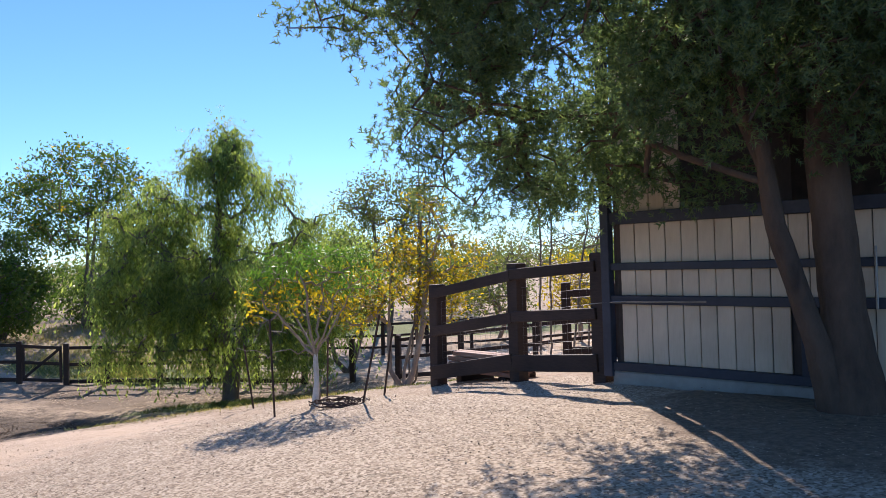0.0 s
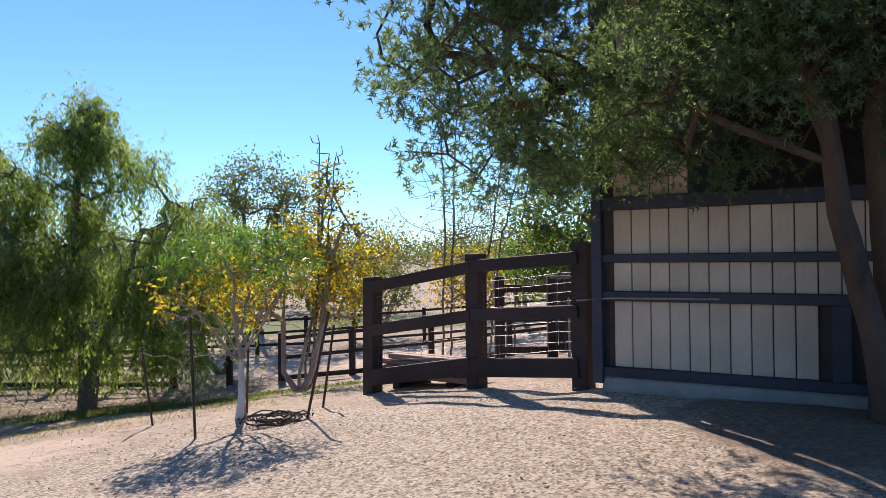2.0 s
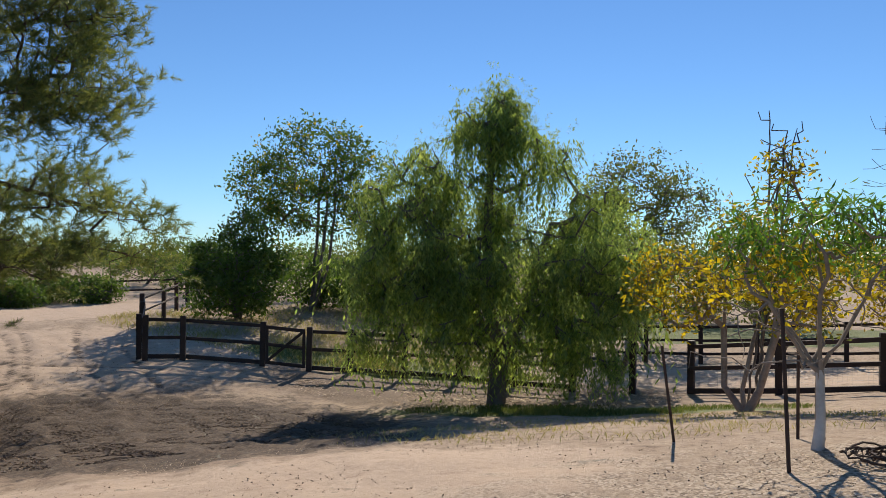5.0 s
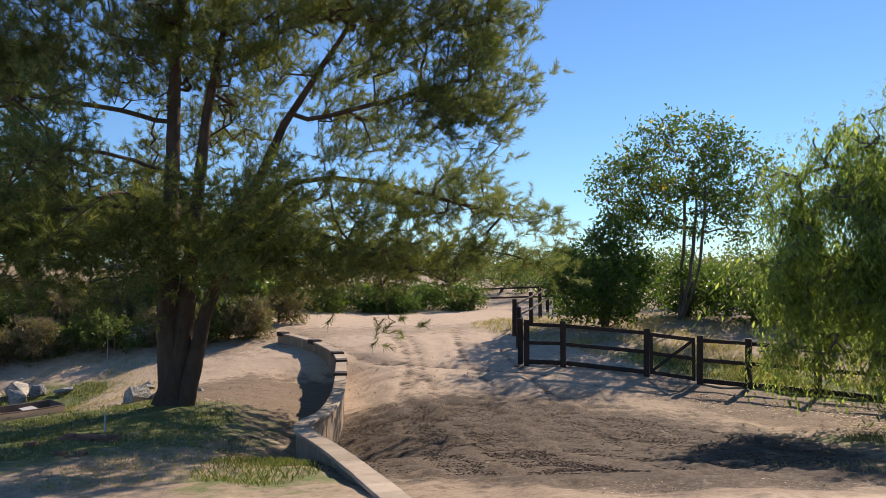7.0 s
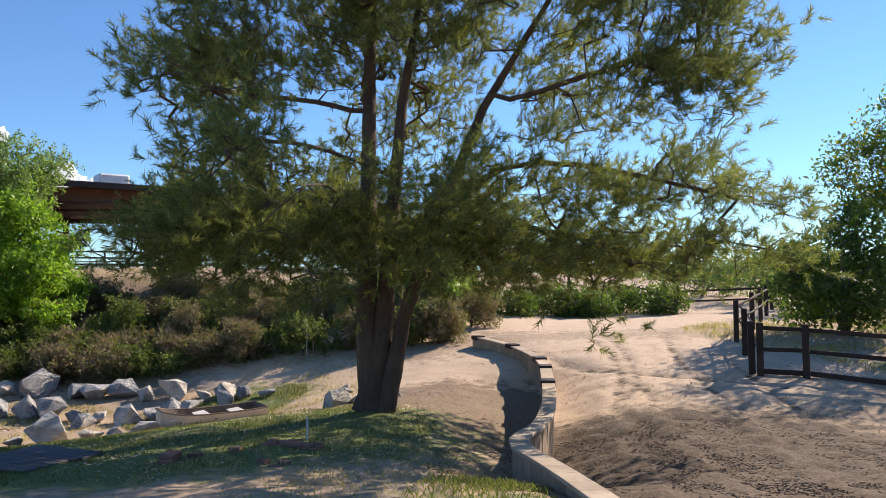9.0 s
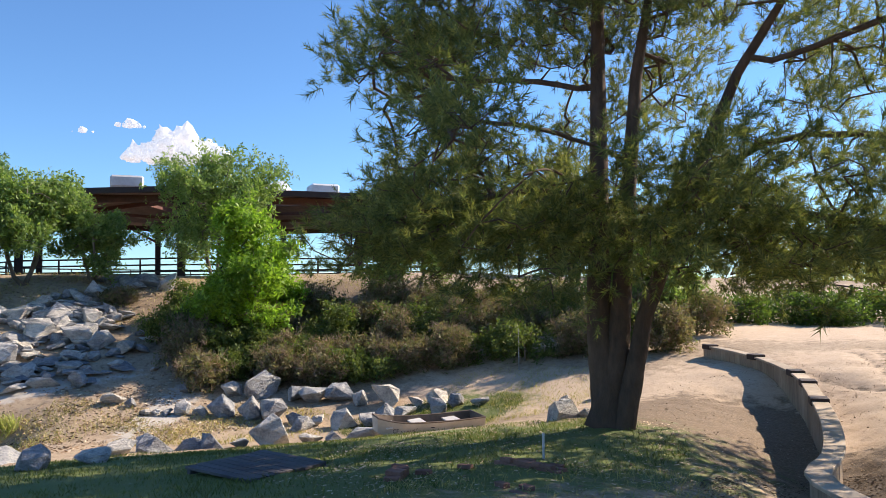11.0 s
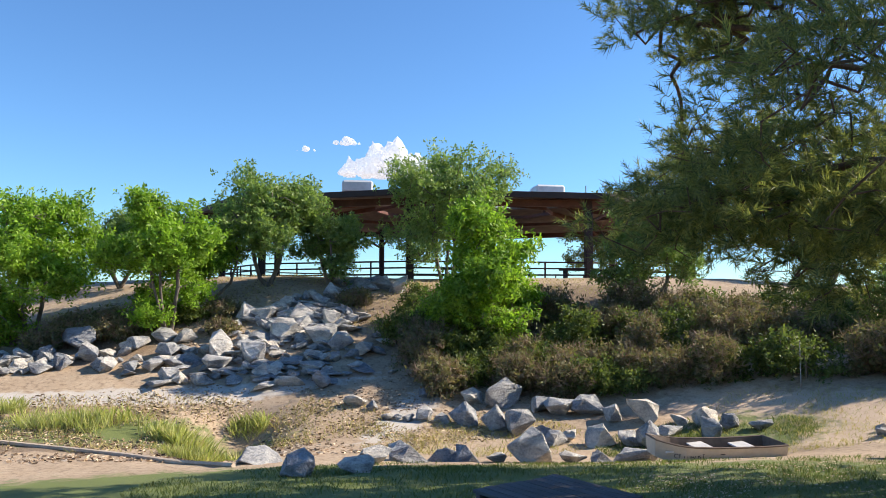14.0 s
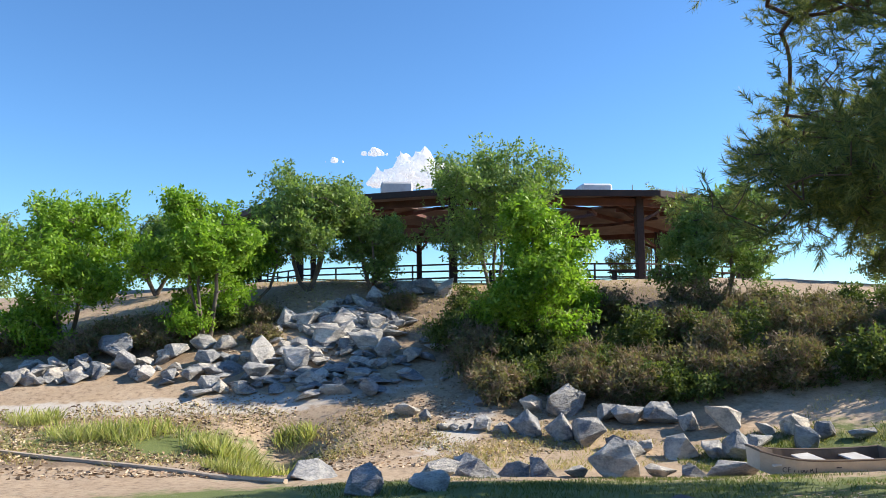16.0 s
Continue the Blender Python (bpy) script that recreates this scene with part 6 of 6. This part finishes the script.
def make_lumber():
    root = thing("lumber_stack", "stack of raw reddish timber boards beyond the fence", "lumber", on_ground(0.66, 12.45), -45)
    rng = np.random.default_rng(8)
    for k in range(17):
        lay, col = divmod(k, 5)
        part("plank", block((1.35 + rng.uniform(-0.25, 0.15), 0.13, 0.07), pose(rng.uniform(-0.1, 0.1), (col - 2) * 0.15, 0.16 + lay * 0.082, 0, 0, rng.uniform(-4, 4)), 0.006), LUMBER, root)
    for s in (-0.45, 0.45):
        part("bearer", block((0.12, 0.75, 0.3), pose(s, 0, -0.03), 0.01), FENCE_WOOD, root)


make_lumber()


def make_stall():
    """The dark timber pen behind the tall fence."""
    root = thing("animal_pen", "dark timber and wire animal pen beside the barn", "pen", on_ground(3.35, 14.4), -8)
    part("panel", block((2.4, 0.06, 1.25), pose(0.9, 0, 0.88), 0.01), SHADE_WALL, root, "dark board panel")
    part("top_rail", block((2.6, 0.08, 0.05), pose(0.85, -0.01, 1.535), 0.006), STEEL, root)
    for x in (-1.3, -0.4, 2.1):
        part("post", block((0.17, 0.17, 1.9), pose(x, 0.05, 0.6), 0.01), FENCE_WOOD, root)
    part("pipe", rod([(-0.15, -0.15, -0.3), (-0.15, -0.15, 1.2)], 0.025), STEEL, root)
    part("slab", block((2.6, 0.8, 0.3), pose(0.4, -0.3, 0.02), 0.02), CONCRETE, root)
    for z in (0.3, 0.85, 1.35):
        part("rail", block((1.0, 0.05, 0.13), pose(-0.85, 0.0, z), 0.008), FENCE_WOOD, root)


make_stall()


# ---- pavilion ----
def make_pavilion():
    cx, cy = -66.0, 14.5
    z0 = 1.45
    root = thing("pavilion", "large open timber pavilion with a low brown shingle roof", "pavilion", (cx, cy, z0))
    rx, ry, eave, ridge = 12.5, 17.8, 4.95, 5.95
    n = 10
    ring = [(math.cos((k + 0.5) * math.tau / n) * rx, math.sin((k + 0.5) * math.tau / n) * ry) for k in range(n)]
    part("floor_slab", block((2 * rx - 2, 2 * ry - 2, 0.3), pose(0, 0, -0.1), 0.02), CONCRETE, root)
    for k in range(n):
        a, b = ring[k], ring[(k + 1) % n]
        bm = bmesh.new()
        top = [(p[0] * 0.22, p[1] * 0.42, ridge) for p in (a, b)]
        lo = [(a[0] * 1.07, a[1] * 1.07, eave), (b[0] * 1.07, b[1] * 1.07, eave)]
        vs = [bm.verts.new(v) for v in (lo[0], lo[1], top[1], top[0])] + [bm.verts.new((v[0], v[1], v[2] - 0.16)) for v in (lo[0], lo[1], top[1], top[0])]
        for f in ((0, 1, 2, 3), (7, 6, 5, 4), (0, 4, 5, 1), (1, 5, 6, 2), (2, 6, 7, 3), (3, 7, 4, 0)):
            bm.faces.new([vs[i] for i in f])
        part("roof_panel", bm, SHINGLE, root, "brown shingle roof panel")
        part("fascia", beam((*lo[0][:2], eave - 0.16), (*lo[1][:2], eave - 0.16), 0.1, 0.34), PAVILION_DARK, root)
        post = part("post", block((0.42, 0.42, eave), pose(a[0] * 0.95, a[1] * 0.95, eave / 2 - 0.05), 0.02), PAVILION_DARK, root)
        part("ring_beam", beam((a[0] * 0.95, a[1] * 0.95, eave - 0.45), (b[0] * 0.95, b[1] * 0.95, eave - 0.45), 0.25, 0.4), PAVILION_WOOD, root)
        part("rafter", beam((a[0] * 1.02, a[1] * 1.02, eave - 0.2), (a[0] * 0.24, a[1] * 0.44, ridge - 0.36), 0.16, 0.3), PAVILION_WOOD, root)
        part("knee_brace", beam((a[0] * 0.95, a[1] * 0.95, eave - 1.5), (a[0] * 0.78, a[1] * 0.78, eave - 0.2), 0.12, 0.16), PAVILION_WOOD, post)
        m = ((a[0] + b[0]) / 2, (a[1] + b[1]) / 2)
        part("knee_brace", beam((a[0] * 0.95, a[1] * 0.95, eave - 1.6), (a[0] * 0.7 + b[0] * 0.25, a[1] * 0.7 + b[1] * 0.25, eave - 0.45), 0.12, 0.16), PAVILION_WOOD, post)
        for f in (0.36, 0.62):
            part("purlin", beam((a[0] * f, a[1] * f, ridge - 0.35 - f * 0.9), (b[0] * f, b[1] * f, ridge - 0.35 - f * 0.9), 0.14, 0.22), PAVILION_WOOD, root)
        for z in (0.35, 0.72, 1.08):
            part("railing", beam((a[0] * 0.95, a[1] * 0.95, z), (b[0] * 0.95, b[1] * 0.95, z), 0.05, 0.09), PAVILION_DARK, root)
        for f in (0.25, 0.5, 0.75):
            part("baluster", block((0.09, 0.09, 1.1), pose((a[0] + (b[0] - a[0]) * f) * 0.95, (a[1] + (b[1] - a[1]) * f) * 0.95, 0.55), 0.006), PAVILION_DARK, root)
    for x, y in ((6.5, -8.0), (6.5, 4.2)):
        part("roof_vent", block((1.6, 1.9, 0.75), pose(x, y, ridge - 0.08), 0.12), WHITE_METAL, root, "white metal roof vent")
    part("mast", rod([(3.0, 8.0, ridge - 0.3), (3.0, 8.0, ridge + 0.95)], 0.04), STEEL, root)
    for k, (x, y) in enumerate(((8.5, -2.0), (8.2, 5.5), (7.6, 8.2))):
        part("picnic_table", block((0.8, 2.0, 0.08), pose(x, y, 0.78), 0.01), PAVILION_DARK, root)
        part("table_leg", block((0.6, 0.12, 0.76), pose(x, y - 0.7, 0.38), 0.01), PAVILION_DARK, root)
        part("table_leg", block((0.6, 0.12, 0.76), pose(x, y + 0.7, 0.38), 0.01), PAVILION_DARK, root)


make_pavilion()


# ---- low edging between the lawn and the pond ----
def make_edging():
    pts = along([(-37.0, -9.0), (-35.3, -5.1), (-33.6, -0.9), (-31.6, 1.6), (-29.9, 2.7)], 0.5)
    bm = rod([on_ground(x, y, 0.05) for x, y in pts], 0.06, 5)
    part("pond_edging", bm, CAP, None, "")
    tagged(bpy.data.objects["pond_edging"], "low pale edging strip between lawn and dry pond", "edging")


make_edging()

# ---- grass, weeds and litter on the ground ----
def blades(name, label, n, place, size, mat, seed, width=0.05, lean=0.5, kind="stuff", tilt=0.18):
    rng = np.random.default_rng(seed)
    xy = place(rng, n)
    z = ground_z(xy[:, 0], xy[:, 1])
    template = np.array([(-width, 0, 0), (width, 0, 0), (lean * 0.3, 0.05, 0.6), (lean, 0.1, 1.0)])
    v, f = scatter(template, [(0, 1, 3, 2)], np.column_stack([xy, z - 0.01]), size * rng.uniform(0.5, 1.3, len(xy)), rng, "upright", None, tilt)
    return tagged(new(name, mesh_of(name, v, f, mat)), label, name, kind=kind)


def patch(cx, cy, rx, ry, turn=0.0):
    def inside(rng, n):
        r, a = np.sqrt(rng.random(n)), rng.uniform(0, math.tau, n)
        u, v = r * np.cos(a) * rx, r * np.sin(a) * ry
        c, s = math.cos(radians(turn)), math.sin(radians(turn))
        keep = rng.random(n) < 0.45 + 0.6 * wavy(u + cx, v + cy, 1.9)
        return np.column_stack([cx + u * c - v * s, cy + u * s + v * c])[keep]
    return inside


blades("grass", "short green grass on the lawn under the pine", 60000, patch(-24.0, 8.6, 5.0, 7.5, -25), 0.065, GRASS_BLADES, 1)
blades("grass", "green grass at the foot of the low wall", 5000, patch(-14.4, 11.2, 1.6, 0.9, -35), 0.09, GRASS_BLADES, 5)
blades("grass", "green grass along the fence by the drive", 14000, patch(-4.4, 21.2, 4.6, 1.4, -6), 0.09, GRASS_BLADES, 2)
blades("grass", "green grass behind the gate", 16000, patch(-11.6, 28.2, 5.5, 1.3, -8), 0.12, GRASS_BLADES, 3)
blades("grass", "green grass beside the boulders", 12000, patch(-32.0, 15.0, 2.4, 3.0), 0.10, GRASS_BLADES, 4)
for k, (x, y, r, h) in enumerate([(-35.6, 1.3, 0.8, 0.55), (-36.2, 0.3, 0.7, 0.45), (-36.9, -1.7, 0.9, 0.5), (-37.3, -3.6, 0.9, 0.4), (-38.4, 2.2, 0.5, 0.4), (-38.6, -5.6, 0.6, 0.35), (-34.0, 0.9, 0.5, 0.3)]):
    blades("weeds", "clump of pale green weeds on the dry pond bank", 1500, patch(x, y, r, r * 1.3), h, PALE_GRASS, 20 + k, 0.008, 0.25, "stuff", 0.4)


def litter(name, label, n, place, size, mat, seed, thick=0.12):
    rng = np.random.default_rng(seed)
    xy = place(rng, n)
    z = ground_z(xy[:, 0], xy[:, 1])
    t = np.array([(-0.5, -0.16, 0), (0.5, -0.12, 0.1), (0.45, 0.16, thick), (-0.5, 0.12, thick * 0.7)])
    v, f = scatter(t, [(0, 1, 2, 3)], np.column_stack([xy, z + 0.01]), size * rng.uniform(0.4, 1.4, len(xy)), rng, "upright")
    return tagged(new(name, mesh_of(name, v, f, mat)), label, name, kind="stuff")


CHIP = leafy("wood_chip", [(0.20, 0.13, 0.085), (0.34, 0.24, 0.165), (0.50, 0.39, 0.28), (0.58, 0.48, 0.37)], 0.9, 0.0)
CLOD = leafy("dark_clod", [(0.07, 0.047, 0.032), (0.15, 0.105, 0.07), (0.24, 0.17, 0.115)], 0.95, 0.0)
litter("wood_chips", "pale wood chips strewn before the barn", 40000, patch(0.6, 6.6, 5.5, 4.6, -20), 0.02, CHIP, 31)
litter("wood_chips", "dry leaves and chips on the bare slope", 18000, patch(-4.5, 10.5, 5.5, 4.5, 20), 0.02, CHIP, 32)
litter("clods", "dark clods of churned mud", 60000, patch(-13.6, 16.4, 5.6, 4.7, 14), 0.03, CLOD, 33, 0.4)
litter("leaf_litter", "dry leaves fallen under the weeping tree", 14000, patch(-7.8, 24.4, 5.5, 2.2, -5), 0.07, CHIP, 34)
litter("leaf_litter", "dry leaves on the grass near the pine", 9000, patch(-20.5, 12.0, 4.5, 4.5), 0.06, CHIP, 35)


litter("clods", "dark clods and dead stalks on the dry pond bank", 7000, patch(-36.2, -2.0, 4.2, 9.0), 0.085, CLOD, 36, 0.5)
litter("leaf_litter", "dry leaves and straw on the dry pond bank", 16000, patch(-36.5, 1.0, 4.4, 10.0), 0.08, CHIP, 37, 0.4)


def pebbles(label, n, place, size, seed):
    rng = np.random.default_rng(seed)
    xy = place(rng, n)
    t = np.array([(0.5, 0, 0.05), (0, 0.42, 0), (-0.5, 0.05, 0.1), (0, -0.4, 0.05), (0.08, 0.05, 0.36), (0, 0, -0.3)])
    fs = [(0, 1, 4), (1, 2, 4), (2, 3, 4), (3, 0, 4), (1, 0, 5), (2, 1, 5), (3, 2, 5), (0, 3, 5)]
    v, f = scatter(t, fs, np.column_stack([xy, ground_z(xy[:, 0], xy[:, 1]) + 0.01]), size * rng.uniform(0.3, 1.5, len(xy)) ** 1.5, rng, "upright")
    tagged(new("pebbles", mesh_of("pebbles", v, f, STONE_BITS)), label, "pebbles", kind="stuff")


STONE_BITS = leafy("stone_bits", [(0.18, 0.13, 0.09), (0.32, 0.24, 0.17), (0.46, 0.38, 0.29)], 0.9, 0.0)
DRY_GRASS = leafy("dry_grass", [(0.30, 0.24, 0.11), (0.42, 0.34, 0.17), (0.24, 0.25, 0.09)], 0.7, 0.3)
pebbles("small stones strewn on the dry pond bank", 9000, patch(-37.5, 3.0, 4.0, 10.5), 0.065, 41)
pebbles("small stones on the hillside", 5000, patch(-47.5, 3.0, 4.0, 10.0), 0.08, 42)
pebbles("small stones on the sandy track", 5000, patch(-20.5, 22.0, 7.0, 6.0, 35), 0.03, 43)
pebbles("small stones on the bare slope", 7000, patch(-4.0, 8.5, 6.0, 5.0), 0.015, 44)
for k, (x, y, rx, ry, n, h) in enumerate([(-37.0, -1.0, 3.4, 8.0, 16000, 0.13), (-34.5, 9.0, 3.0, 3.5, 9000, 0.12), (-49.0, 6.0, 4.5, 14.0, 14000, 0.14), (-31.5, 18.0, 4.0, 3.0, 7000, 0.10), (-18.0, 33.0, 8.0, 5.0, 14000, 0.16), (-14.0, 29.5, 5.5, 2.5, 8000, 0.16), (-3.6, 15.5, 5.0, 3.5, 7000, 0.07), (-17.0, 11.0, 3.0, 3.0, 8000, 0.07)]):
    blades("dry_grass", "sparse dry yellow grass on bare ground", n, patch(x, y, rx, ry), h, DRY_GRASS, 50 + k, 0.025, 0.5, "stuff", 0.6)


# ---- far woods ----
def far_woods():
    rng = np.random.default_rng(77)
    places = []
    for k in range(140):
        f = k / 189
        a = radians(-62 + 150 * f + rng.uniform(-0.8, 0.8))
        d = rng.uniform(62, 120)
        x, y = -8 - math.sin(a) * d, 14 + math.cos(a) * d
        h = rng.uniform(2.0, 4.2) if f < 0.6 else rng.uniform(1.2, 2.4)
        z = float(ground_z(x, y))
        p = rng.normal(0, 1, (300, 3)) * (2.4, 2.4, h * 0.33) + (x, y, z + h * 0.45)
        places.append(p)
    p = np.concatenate(places)
    v, f = scatter(LEAF * (1.6, 1, 1), LEAF_FACES, p, rng.uniform(0.25, 0.55, len(p)), rng)
    tagged(new("far_woods", mesh_of("far_woods", v, f, OLIVE_LEAVES)), "line of distant olive-green trees", "trees", kind="stuff")


far_woods()
